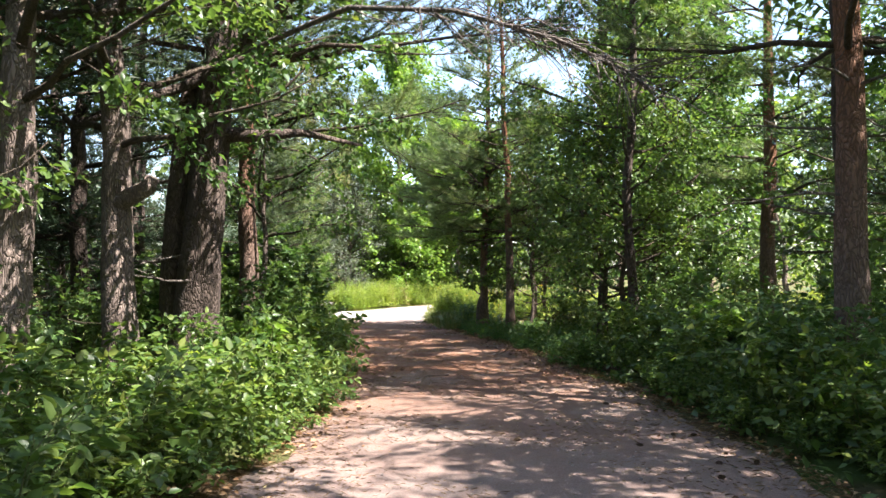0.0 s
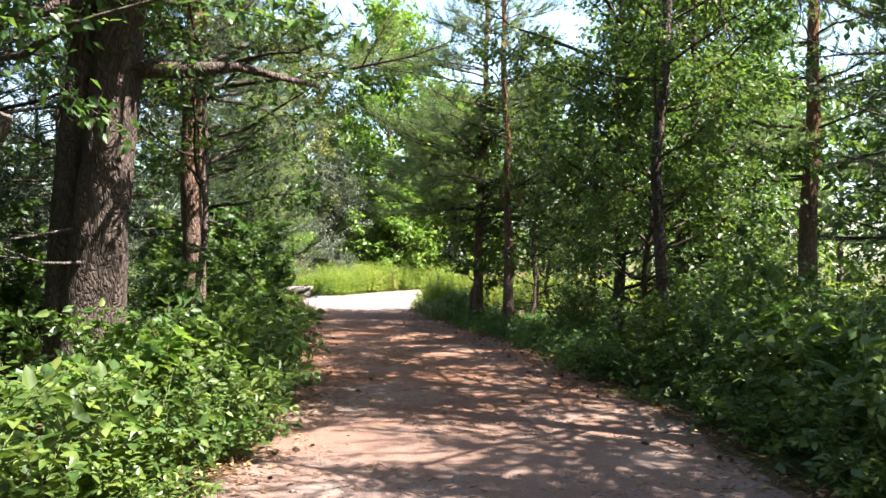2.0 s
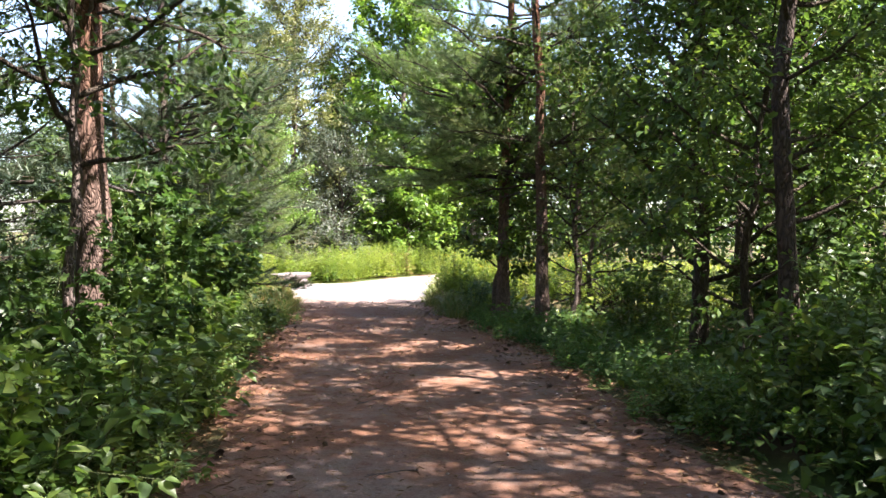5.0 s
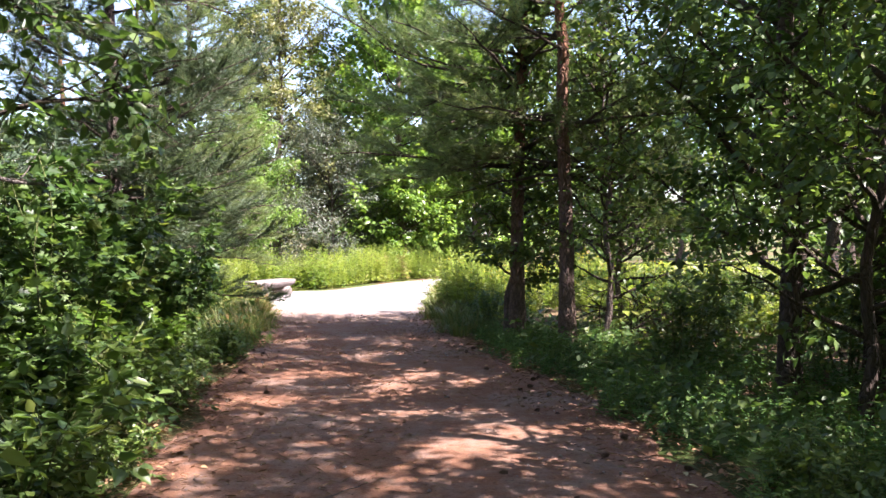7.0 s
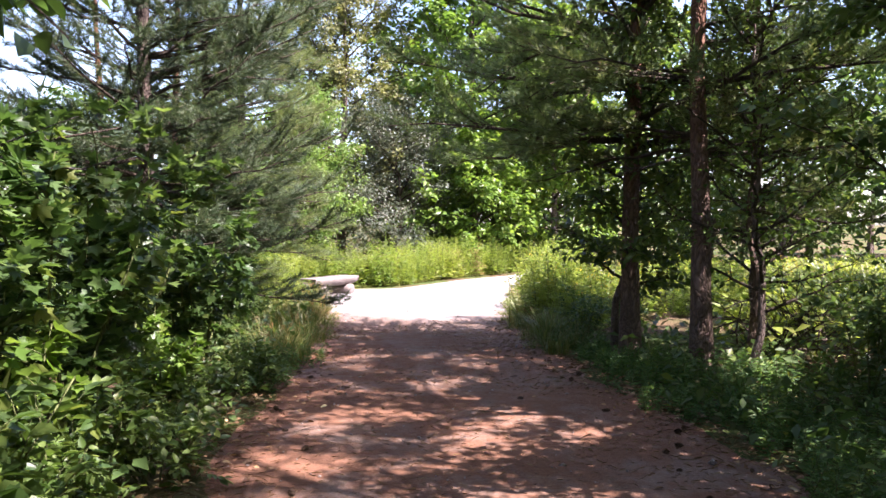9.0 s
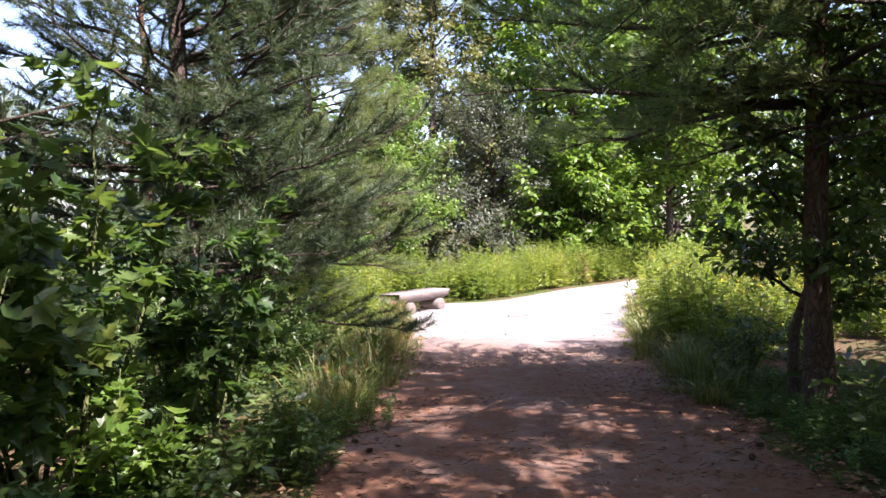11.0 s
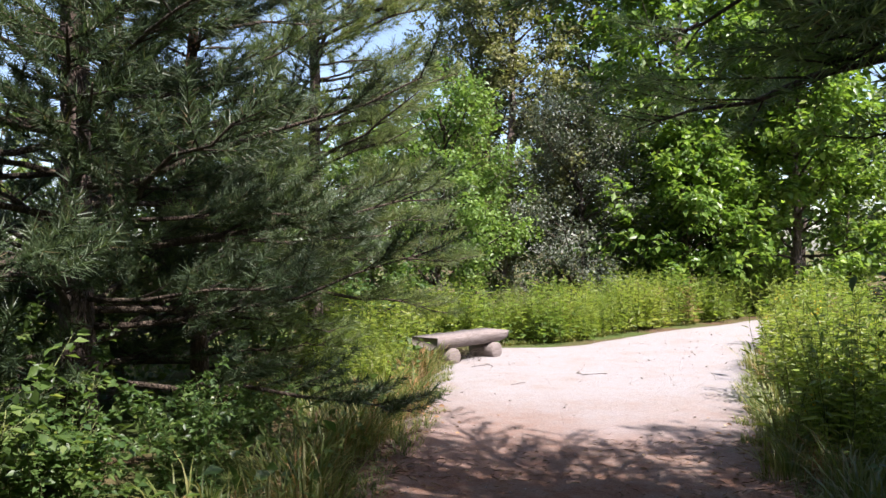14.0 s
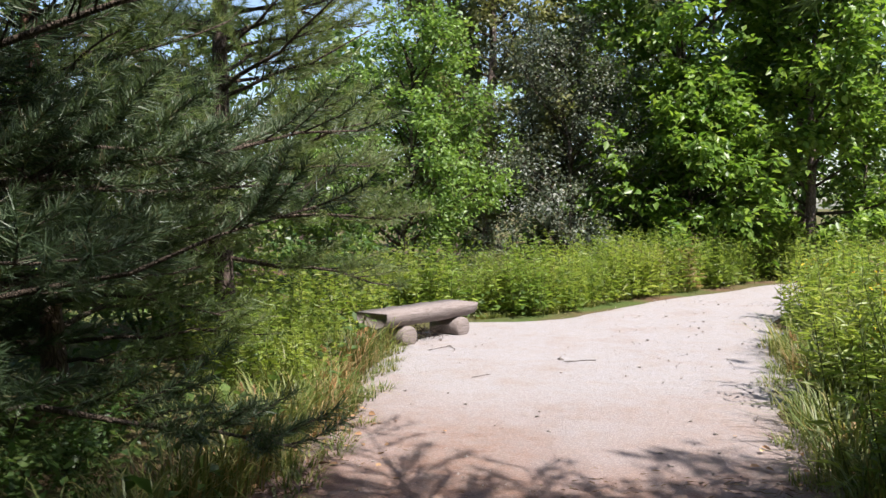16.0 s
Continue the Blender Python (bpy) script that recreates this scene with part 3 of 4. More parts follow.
# ---- trees passed on the walk ----
def stand(ob, x, y, turn=0.0):
    ob.matrix_basis = pose(x, y, ground_z(x, y) - 0.02, 0, 0, turn)
    return ob


stand(leafy(11, 11.5, 0.19, 3.2, 4.2, 34, "grey-barked tree trunk standing in shrubs", leaf=0.1, per=9, mat=LEAF_DARK), -4.0, 7.7)
t1 = stand(leafy(12, 11.5, 0.2, 3.0, 4.2, 36, "leaning grey-pink barked tree with a broken limb stub", leaf=0.1, per=9, mat=LEAF_DARK, lean=(-0.06, 0.0), wob=0.03), -3.6, 9.5)
so = Soup()
tube(so, [(-0.12, 0, 2.3), (0.1, -0.08, 2.42), (0.3, -0.14, 2.5), (0.36, -0.16, 2.62)], [0.11, 0.1, 0.09, 0.07], 9, np.random.default_rng(2), 0.06)
part("limb_stub", so, BARK_GREY, t1, "broken pale limb stub", True)
t2 = stand(pine(13, 12.0, 0.31, 4.4, 3.9, 13, "large dark-barked pine beside the path", lean=(0.045, 0.0), bark=BARK_DARK, needle=NEEDLE_DARK, dead=3, count=13, thin=1.0, clumps=1.15, wob=0.03), -3.4, 11.4)
so = Soup()
tube(so, [(-0.36, 0.1, -0.1), (-0.34, 0.1, 0.6), (-0.31, 0.08, 1.6), (-0.24, 0.05, 2.6), (-0.12, 0.02, 3.6), (0.0, 0.0, 4.4)], [0.2, 0.165, 0.155, 0.145, 0.13, 0.1], 12, np.random.default_rng(1), 0.04)
part("side_trunk", so, BARK_DARK, t2, "slimmer dark second stem", True)
so = Soup()
tube(so, [(0.1, 0, 3.3), (0.5, -0.1, 3.42), (1.0, -0.15, 3.4), (1.5, -0.1, 3.45), (2.3, 0.1, 3.3)], [0.13, 0.11, 0.08, 0.05, 0.02], 9, np.random.default_rng(3), 0.05)
part("limb", so, BARK_DARK, t2, "thick dark side limb", True)
so = Soup()
tube(so, [(-1.1, -0.9, 3.45), (-0.6, -0.6, 3.75), (0.05, -0.2, 4.1), (1.0, -0.5, 4.75), (1.7, -0.8, 5.3)], [0.03, 0.06, 0.08, 0.075, 0.05], 9, np.random.default_rng(4), 0.05)
part("limb", so, BARK_DARK, t2, "thick crooked limb crossing the trunk", True)
stand(pine(14, 12.0, 0.2, 4.2, 4.2, 13, "tall pine with reddish upper bark", dead=3, count=13, thin=1.0, clumps=1.15, wob=0.03), -3.75, 16.2)
stand(pine(15, 12.0, 0.19, 4.0, 3.6, 10, "tall red pine with flaking orange bark", dead=4, count=13, thin=1.0, clumps=1.15, wob=0.02), 4.4, 9.0)
stand(pine(16, 12.5, 0.2, 3.4, 3.6, 11, "tall pine with thin reddish trunk", dead=2, count=13, thin=1.0, clumps=1.15, wob=0.03), 7.8, 20.1)
# three slender broad-leaved trees on the inner side of the bend
stand(leafy(21, 12.5, 0.10, 1.0, 2.5, 46, "slender dark-trunked broadleaf tree in full leaf", leaf=0.1, per=8, mat=LEAF_DARK, bark=BARK_DARK, twigs=9, lean=(0.03, 0)), 3.3, 17.5)
stand(leafy(22, 14.0, 0.09, 1.7, 1.6, 44, "slender broadleaf tree with small glossy leaves", leaf=0.085, kind="oval", per=9, mat=LEAF_SHRUB, bark=BARK_DARK, twigs=9), 3.35, 14.7)
stand(leafy(24, 5.0, 0.06, 0.7, 1.7, 26, "low leafy young tree in shade", leaf=0.1, per=7, mat=LEAF_DARK, bark=BARK_DARK, twigs=7), 3.5, 16.4)
stand(leafy(23, 8.5, 0.11, 1.4, 2.3, 34, "dark broadleaf tree in full leaf", leaf=0.11, per=8, mat=LEAF_DARK, bark=BARK_DARK, twigs=9, lean=(0.03, 0)), 4.5, 18.3)
# pines at the mouth of the clearing
stand(pine(31, 10.0, 0.115, 2.7, 3.0, 16, "young pine with bare lower trunk", count=24, wide=0.0044, boughs=((3.3, 190, 1.7, -0.4), (3.5, 215, 1.7, -0.45), (3.0, 170, 1.4, -0.35), (3.8, 200, 1.9, -0.45), (2.8, 185, 1.3, -0.3), (2.9, 210, 1.5, -0.4), (2.6, 230, 1.3, -0.25), (3.2, 240, 1.6, -0.35)), clumps=1.15, thin=0.95, per=5, dead=0, wob=0.025), 1.1, 22.45)
stand(pine(32, 11.0, 0.11, 2.5, 2.2, 16, "young pine with reddish forked trunk", count=18, wide=0.0046, clumps=0.95, thin=0.95, dead=2, wob=0.03, lean=(-0.03, 0)), 1.72, 21.25)
stand(pine(33, 5.0, 0.05, 1.8, 1.4, 7, "thin young pine sapling with reddish bark", count=22, dead=3), 2.37, 21.8)
stand(leafy(34, 5.4, 0.05, 0.9, 1.0, 40, "leafy dark sapling beside the pine trunk", leaf=0.11, kind="oval", per=7, mat=LEAF_DARK, twigs=7), 0.95, 22.8)
stand(leafy(39, 9.5, 0.1, 3.2, 2.7, 32, "broadleaf tree with a dense rounded crown", leaf=0.11, per=7, mat=LEAF_DARK, bark=BARK_DARK, twigs=8), 5.4, 22.4)
stand(leafy(35, 6.5, 0.05, 0.9, 1.9, 36, "leafy sapling behind the pine trunks", leaf=0.08, per=6, mat=LEAF_SHRUB), 2.9, 23.6)
stand(leafy(38, 4.4, 0.045, 0.8, 1.2, 22, "small-leaved sapling round the pine trunk", leaf=0.08, per=6, mat=LEAF_SHRUB, twigs=6), 2.15, 20.9)
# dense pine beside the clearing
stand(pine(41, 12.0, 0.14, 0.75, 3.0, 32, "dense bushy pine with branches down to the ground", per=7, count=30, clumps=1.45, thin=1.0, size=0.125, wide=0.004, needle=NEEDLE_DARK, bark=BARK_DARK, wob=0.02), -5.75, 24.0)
stand(pine(42, 7.5, 0.1, 0.5, 2.0, 17, "bushy young pine at the wood's edge", per=7, count=24, clumps=1.5, thin=1.1, size=0.14, wide=0.0034, needle=NEEDLE), -6.3, 26.4)
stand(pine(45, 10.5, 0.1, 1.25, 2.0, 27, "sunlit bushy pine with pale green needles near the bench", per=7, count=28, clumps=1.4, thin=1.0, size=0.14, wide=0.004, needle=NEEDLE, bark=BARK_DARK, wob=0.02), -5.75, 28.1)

stand(leafy(36, 6.0, 0.06, 2.2, 2.0, 20, "young broadleaf tree with low hanging leafy boughs", leaf=0.1, kind="oval", per=6, mat=LEAF_DARK), -3.0, 14.2)
stand(leafy(37, 6.0, 0.08, 1.9, 2.0, 24, "young broadleaf tree overhanging the shrubs", leaf=0.1, kind="oval", per=6, mat=LEAF_DARK), -4.8, 6.9)
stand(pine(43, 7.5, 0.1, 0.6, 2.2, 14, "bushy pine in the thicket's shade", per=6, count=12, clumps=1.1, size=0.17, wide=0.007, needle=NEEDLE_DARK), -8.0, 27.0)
thicket = pine(44, 5.5, 0.08, 0.5, 1.9, 13, "bushy young pine with needles darkened for the deep wood's shade", per=6, count=9, clumps=1.1, size=0.18, wide=0.009, needle=NEEDLE_SHADED, bark=BARK_DARK, whole=True)
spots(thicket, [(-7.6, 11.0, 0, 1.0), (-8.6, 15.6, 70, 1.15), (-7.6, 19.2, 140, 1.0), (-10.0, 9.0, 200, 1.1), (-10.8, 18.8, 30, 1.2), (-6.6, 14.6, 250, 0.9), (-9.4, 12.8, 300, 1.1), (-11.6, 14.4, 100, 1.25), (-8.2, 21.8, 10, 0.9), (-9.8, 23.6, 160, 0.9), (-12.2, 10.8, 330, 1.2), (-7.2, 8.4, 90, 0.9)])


def dead_limb(root, start, steps, r, seed):
    """A bare limb with forked dry twigs."""
    g = np.random.default_rng(seed)
    line = np.array(start) + np.cumsum(np.array([(0, 0, 0)] + steps, float), 0)
    so = Soup()
    tube(so, line, np.linspace(r, 0.012, len(line)), 7, g, 0.05)
    for q in range(60):
        s = g.uniform(0.4, 1.0)
        p, h = along(line, [s])
        d = h[0] * 0.9 + g.normal(size=3) * [0.45, 0.45, 0.35] + [0, 0, -0.1]
        tw = bent(g, p[0], d, g.uniform(0.4, 1.1), -0.12, 6, 0.25)
        tube(so, tw, np.linspace(0.011, 0.003, 6), 4)
        for k in range(2):
            p2, h2 = along(tw, [g.uniform(0.3, 0.9)])
            tube(so, bent(g, p2[0], h2[0] + g.normal(size=3) * 0.5, g.uniform(0.15, 0.45), -0.1, 4, 0.2), np.linspace(0.005, 0.002, 4), 3)
    part("limb", so, DEAD, root, "bare drooping dead limb with dry twigs", True)


dead_limb(t2, (0.2, -0.1, 4.2), [(1.0, -0.7, 0.3), (1.1, -0.9, 0.15), (1.2, -1.0, -0.35), (1.0, -0.7, -0.5), (0.7, -0.4, -0.45)], 0.045, 6)
dead_limb(t2, (0.1, -0.2, 4.9), [(0.9, -0.9, 0.2), (1.1, -1.2, -0.05), (1.2, -1.0, -0.4), (1.1, -0.8, -0.4)], 0.04, 7)

# ---- trees round the clearing ----
stand(leafy(51, 13.0, 0.17, 1.0, 3.1, 52, "tall bright green maple at the clearing's far side", name="maple_tree", leaf=0.2, kind="diamond", per=10, mat=LEAF_MAPLE, twigs=10, spread=0.26, flat=0.65), -2.0, 41.2)
stand(leafy(52, 9.0, 0.13, 0.6, 2.6, 42, "young bright green maple tree", name="maple_tree", leaf=0.2, per=10, mat=LEAF_MAPLE, twigs=10, spread=0.26, flat=0.65), 0.8, 42.0)
stand(leafy(53, 12.5, 0.15, 0.8, 2.8, 54, "tall olive-green willow with small narrow leaves", name="willow_tree", leaf=0.125, per=12, mat=LEAF_OLIVE, twigs=11, spread=0.24), -6.6, 40.6)
stand(leafy(54, 10.5, 0.13, 0.8, 2.4, 46, "airy olive-green willow against the sky", name="willow_tree", leaf=0.125, per=11, mat=LEAF_OLIVE, twigs=10, spread=0.24), -8.3, 42.6)
stand(leafy(55, 5.0, 0.07, 0.2, 2.2, 40, "bushy yellow-green shrub beside the clearing", name="tall_shrub", leaf=0.1, per=12, mat=LEAF_LIME, twigs=9, spread=0.2), -7.0, 36.2)
stand(leafy(56, 5.2, 0.07, 0.2, 2.2, 44, "dusky grey-green bush with small silvery leaves", name="tall_shrub", leaf=0.07, per=16, mat=LEAF_SILVER, twigs=10, spread=0.2), -4.4, 39.0)
stand(leafy(57, 4.2, 0.06, 0.2, 1.9, 34, "bright green maple sapling bush", name="maple_tree", leaf=0.19, per=9, mat=LEAF_MAPLE, twigs=8, spread=0.22, flat=0.65), -1.9, 40.0)

# ---- woods on both sides and behind ----
rng = np.random.default_rng(77)
far_pine = pine(61, 11.0, 0.17, 2.4, 3.0, 10, "forest pine with dark trunk, shade-darkened needles and dead lower limbs", count=7, dead=3, thin=0.85, clumps=0.95, size=0.2, wide=0.0125, whole=True, needle=NEEDLE_SHADED, bark=BARK_DARK, sides=9)
far_leafy = leafy(62, 9.5, 0.13, 0.9, 2.7, 30, "forest broadleaf tree in full leaf", leaf=0.215, per=4, mat=LEAF_DARK, bark=BARK_DARK, twigs=7, spread=0.26, whole=True)
far_bright = leafy(63, 8.5, 0.12, 0.5, 2.6, 30, "sunlit broadleaf tree at the wood's edge", leaf=0.25, per=4, mat=LEAF_SHRUB, twigs=7, spread=0.28, whole=True)
far_edge = leafy(64, 9.0, 0.13, 0.3, 3.2, 26, "distant broadleaf tree of the surrounding wood", leaf=0.4, per=4, mat=LEAF_SHRUB, twigs=6, spread=0.4, whole=True)


# added trees, crowns mostly above view, placed to shade path and banks
shade_canopy = leafy(65, 12.5, 0.14, 5.0, 3.6, 30, "added tall broadleaf tree with a high spreading crown for shade", leaf=0.16, per=6, mat=LEAF_DARK, bark=BARK_DARK, twigs=8, spread=0.26, whole=True)

def wood_rows(points, low=0.85, high=1.2):
    return [(x, y, rng.uniform(0, 360), rng.uniform(low, high)) for x, y in points]


# added unseen trees on the right near y = 0 shade the first stretch
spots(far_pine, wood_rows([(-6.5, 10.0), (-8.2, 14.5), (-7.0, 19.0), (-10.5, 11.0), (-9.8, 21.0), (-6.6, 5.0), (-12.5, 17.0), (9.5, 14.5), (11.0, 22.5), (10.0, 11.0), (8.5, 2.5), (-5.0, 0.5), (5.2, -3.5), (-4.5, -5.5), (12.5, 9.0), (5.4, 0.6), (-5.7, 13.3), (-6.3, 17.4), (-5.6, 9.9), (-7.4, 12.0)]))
spots(far_leafy, wood_rows([(-8.8, 8.0), (-11.5, 14.0), (-9.2, 17.8), (8.8, 11.2), (-14.0, 9.5), (-10.5, 4.0), (9.6, 6.0), (9.2, 17.2), (11.8, 19.8), (3.5, -7.0), (-3.0, -9.5), (5.0, 0.0), (4.2, -2.5), (7.6, 26.5), (9.4, 29.5)]))
spots(far_bright, wood_rows([(4.0, 46.5), (7.5, 48.5), (12.0, 50.0), (17.0, 47.0), (22.0, 41.0), (21.0, 33.0), (20.5, 25.0), (-5.0, 47.0), (1.0, 48.5), (16.5, 17.0), (16.0, 30.0), (15.0, 36.5), (13.5, 43.0), (9.5, 45.5), (14.5, 22.0)], 0.95, 1.3) + wood_rows([(-10.8, 39.0), (-13.5, 36.5), (-13.0, 44.0), (-16.5, 31.0), (-9.5, 47.0), (-12.6, 31.5), (-15.0, 40.0), (-10.2, 34.5), (-11.0, 25.5), (-13.5, 27.5), (-9.3, 29.5), (2.4, 44.6), (5.4, 45.6), (8.2, 46.2), (-0.6, 44.8), (-3.6, 43.6), (-9.2, 37.4), (12.5, 25.0), (13.2, 20.5), (13.5, 15.5), (12.8, 12.0)], 0.5, 0.66))

spots(shade_canopy, [(3.6, 1.4, 10, 1.0), (7.4, 4.2, 200, 0.85), (5.05, 10.4, 300, 1.0), (5.6, -3.5, 150, 1.05), (-6.2, 12.2, 60, 0.9), (-6.0, 8.6, 160, 0.95), (5.8, 6.2, 80, 0.7), (7.4, 11.7, 250, 0.78)])
ring = []
for q in range(44):
    a = q * 2 * math.pi / 44
    k = 27 + 5 * (q % 3)
    ring.append((2 + k * math.cos(a), 20 + (k + 4) * math.sin(a)))
spots(far_edge, [(x, y, a, k * (0.62 if x < -8 and y > 22 else 1.0)) for x, y, a, k in wood_rows(ring, 0.9, 1.35)])

# ---- shrubs beside the path ----
LOW = "low leafy shrub with toothed green leaves beside the path"
s_a = shrub(71, 0.95, 0.75, 8, LOW, leaf=0.085, per=34)
s_b = shrub(72, 0.75, 0.7, 8, LOW, leaf=0.07, per=36, mat=LEAF_SHRUB)
s_c = shrub(73, 1.35, 0.9, 9, "leafy dark green shrub in the shade", leaf=0.08, per=40, mat=LEAF_DARK, kind="diamond")
# LEAF_DARK instead of LEAF_MAPLE: overhead shade on the saplings is put into leaf colour
s_d = shrub(74, 2.5, 0.95, 8, "tall maple sapling thicket with broad lobed leaves", leaf=0.115, kind="lobed", per=40, mat=LEAF_DARK, name="maple_sapling", group="maple saplings", broad=1.0, twigs=6, split=True)
s_e = shrub(75, 1.1, 0.6, 7, "maple seedling with broad lobed leaves", leaf=0.1, kind="lobed", per=22, mat=LEAF_MAPLE, name="maple_sapling", group="maple saplings", broad=1.0, split=True)
s_f = weeds(76, 26, 0.4, 0.55, "soft low green herb patch in the shade", name="herb_patch", leaf=0.09, per=30, mat=FERN, group="herb patches", broad=0.12, lean=0.3)


def beside(side, y0, y1, step, off0, off1, low=0.8, high=1.2):
    rows, y = [], y0
    while y < y1:
        o = rng.uniform(off0, off1)
        x = edge_left(y) - o if side < 0 else edge_right(y) + o
        rows.append((x, y, rng.uniform(0, 360), rng.uniform(low, high)))
        y += step * rng.uniform(0.7, 1.3)
    return rows


spots(s_a, beside(-1, 3.2, 17, 0.75, 0.5, 1.0) + beside(-1, 3, 17, 1.3, 1.3, 2.1, 0.9, 1.25) + beside(1, 4.5, 13.5, 1.0, 0.7, 1.1, 0.8, 1.2))
spots(s_b, beside(-1, 3, 20.5, 0.9, 0.25, 0.7, 0.6, 1.0) + beside(1, 4, 14.5, 0.8, 0.35, 0.8, 0.6, 1.0))
spots(s_c, [(2.9, 19.6, 0, 1.0), (3.6, 20.8, 90, 0.8), (4.2, 22.3, 30, 0.8), (1.2, 24.0, 10, 0.6), (0.6, 23.6, 80, 0.6), (5.5, 21.5, 10, 1.0), (6.5, 18.5, 70, 1.4), (5.4, 16.6, 0, 1.3), (-7.2, 25.2, 0, 1.4), (-7.0, 28.8, 60, 1.5), (-6.6, 31.8, 10, 1.2), (-8.6, 30.5, 0, 1.6), (-7.5, 22.5, 60, 1.4), (-5.4, 21.6, 10, 1.1), (-4.6, 20.6, 70, 1.1), (-4.9, 22.7, 30, 0.85), (-4.1, 21.3, 10, 0.9), (-4.3, 22.2, 140, 0.7), (-5.9, 22.6, 130, 1.0), (-6.6, 23.6, 0, 1.0), (-7.3, 24.2, 50, 1.2)] + beside(1, 5, 14.5, 0.9, 1.2, 2.0, 0.85, 1.25) + beside(-1, 20.5, 25.5, 0.55, 0.9, 1.9, 0.42, 0.7) + beside(-1, 6, 19, 1.6, 2.4, 4.0, 0.9, 1.3) + beside(1, 6, 20, 1.5, 2.6, 4.5, 0.9, 1.4))
spots(s_d, [(-3.2, 17.2, 20, 1.0), (-3.6, 18.6, 130, 1.1), (-3.3, 19.8, 250, 0.85), (-4.3, 18.0, 60, 1.15), (-2.7, 15.2, 80, 0.75), (-4.6, 12.8, 10, 0.9), (5.4, 10.8, 40, 0.75), (-3.0, 13.4, 200, 0.7)])
spots(s_e, beside(-1, 9, 20, 2.2, 0.7, 1.3) + beside(1, 5, 14, 1.7, 0.5, 1.6, 0.8, 1.2))
spots(s_f, beside(1, 14.2, 24, 0.5, 0.35, 0.8, 0.6, 0.9) + beside(1, 14.5, 22, 0.6, 0.9, 1.6, 0.8, 1.2) + beside(1, 15, 21, 0.8, 1.7, 2.6, 0.8, 1.2) + beside(-1, 20, 23, 0.6, 0.2, 0.6, 0.7, 1.0))



def brush_pile():
    """Heap of dead twigs under the pines."""
    g = np.random.default_rng(19)
    root = base("brush_pile", "dark heap of dead brown twigs and branches", "brush pile")
    for q in range(60):
        so = Soup()
        a, e = g.uniform(0, 6.28), g.uniform(0.05, 1.1)
        p = np.array([g.normal() * 0.35, g.normal() * 0.35, g.uniform(0, 0.35)])
        d = np.array([math.cos(a) * math.cos(e), math.sin(a) * math.cos(e), math.sin(e)])
        ln = g.uniform(0.5, 1.2)
        line = bent(g, p, d, ln, -0.25, 5, 0.2)
        tube(so, line, np.linspace(0.012, 0.003, 5), 4)
        for k in range(4):
            p2, h2 = along(line, [g.uniform(0.2, 0.95)])
            tube(so, bent(g, p2[0], h2[0] + g.normal(size=3) * 0.6, g.uniform(0.15, 0.4), -0.2, 3, 0.2), np.linspace(0.005, 0.002, 3), 3)
        part("twig", so, BARK_DARK, root)
    root.matrix_basis = pose(3.0, 22.5, 0.0)
    return root


heap = brush_pile()
small_heap = copy_thing(heap, pose(-4.62, 30.6, 0.0, 0, 0, 70) @ Matrix.Scale(0.3, 4))
tagged(small_heap, "small heap of dry brown stalks under the bench")

# ---- meadow plants of the clearing ----
g_a = weeds(81, 24, 1.2, 0.5, "tall bright green goldenrod clump at the gravel's edge")
g_b = weeds(82, 20, 0.95, 0.5, "goldenrod clump with a few yellow plumes", bloom=3)
g_c = weeds(83, 20, 0.85, 0.5, "grey-green weeds with dry brownish stems", name="weed_clump", mat=LEAF_OLIVE, group="weed clumps", broad=0.16)


def band(pts, width, step):
    """Places along a polyline, spread over a width to its left."""
    rows = []
    for (ax, ay), (bx, by) in zip(pts, pts[1:]):
        ln = math.hypot(bx - ax, by - ay)
        for q in range(int(ln / step)):
            u, w = (q + rng.uniform(0, 1)) * step / ln, rng.uniform(0.3, width)
            nx, ny = -(by - ay) / ln, (bx - ax) / ln
            rows.append((ax + (bx - ax) * u + nx * w, ay + (by - ay) * u + ny * w, rng.uniform(0, 360), rng.uniform(0.5, 1.15)))
    return rows


FAR_EDGE = [(-5.4, 31.8), (-4.3, 32.5), (-3.3, 33.5), (-2.3, 36.2), (-1.4, 37.7), (-0.3, 40.0), (2.0, 42.2)]
RIGHT_BANK = [(0.6, 37.0), (-0.1, 34.5), (-0.35, 33.0), (-0.35, 29.0), (-0.3, 26.0), (-0.1, 24.6)]
spots(g_a, band(FAR_EDGE, 0.9, 0.28) + band(FAR_EDGE, 2.2, 0.35) + band(RIGHT_BANK, 1.2, 0.3) + [(-5.1, 28.5, 0, 0.6), (-5.3, 29.1, 60, 0.55), (-5.6, 29.5, 20, 0.8), (-5.7, 30.2, 90, 1.0), (-5.6, 31.0, 10, 1.0), (-4.7, 27.8, 40, 0.6), (-4.5, 27.2, 140, 0.6), (-5.2, 27.5, 10, 0.95), (-5.7, 28.6, 75, 1.05), (-5.3, 28.0, 200, 0.8), (-6.1, 29.4, 20, 1.1), (-4.9, 26.9, 100, 0.75)])
spots(g_b, band(RIGHT_BANK, 2.6, 0.32) + band([(4.0, 38.5), (2.5, 34), (2.2, 29), (2.4, 25.5)], 2.5, 0.4))
spots(g_c, band(FAR_EDGE, 2.8, 0.4) + band([(-0.1, 35.0), (0.1, 26.0)], 2.4, 0.6))
g_d = weeds(84, 16, 1.0, 0.4, "dry pinkish brown weed stalks", name="weed_clump", mat=DRY_WEED, group="weed clumps", broad=0.1, per=34)
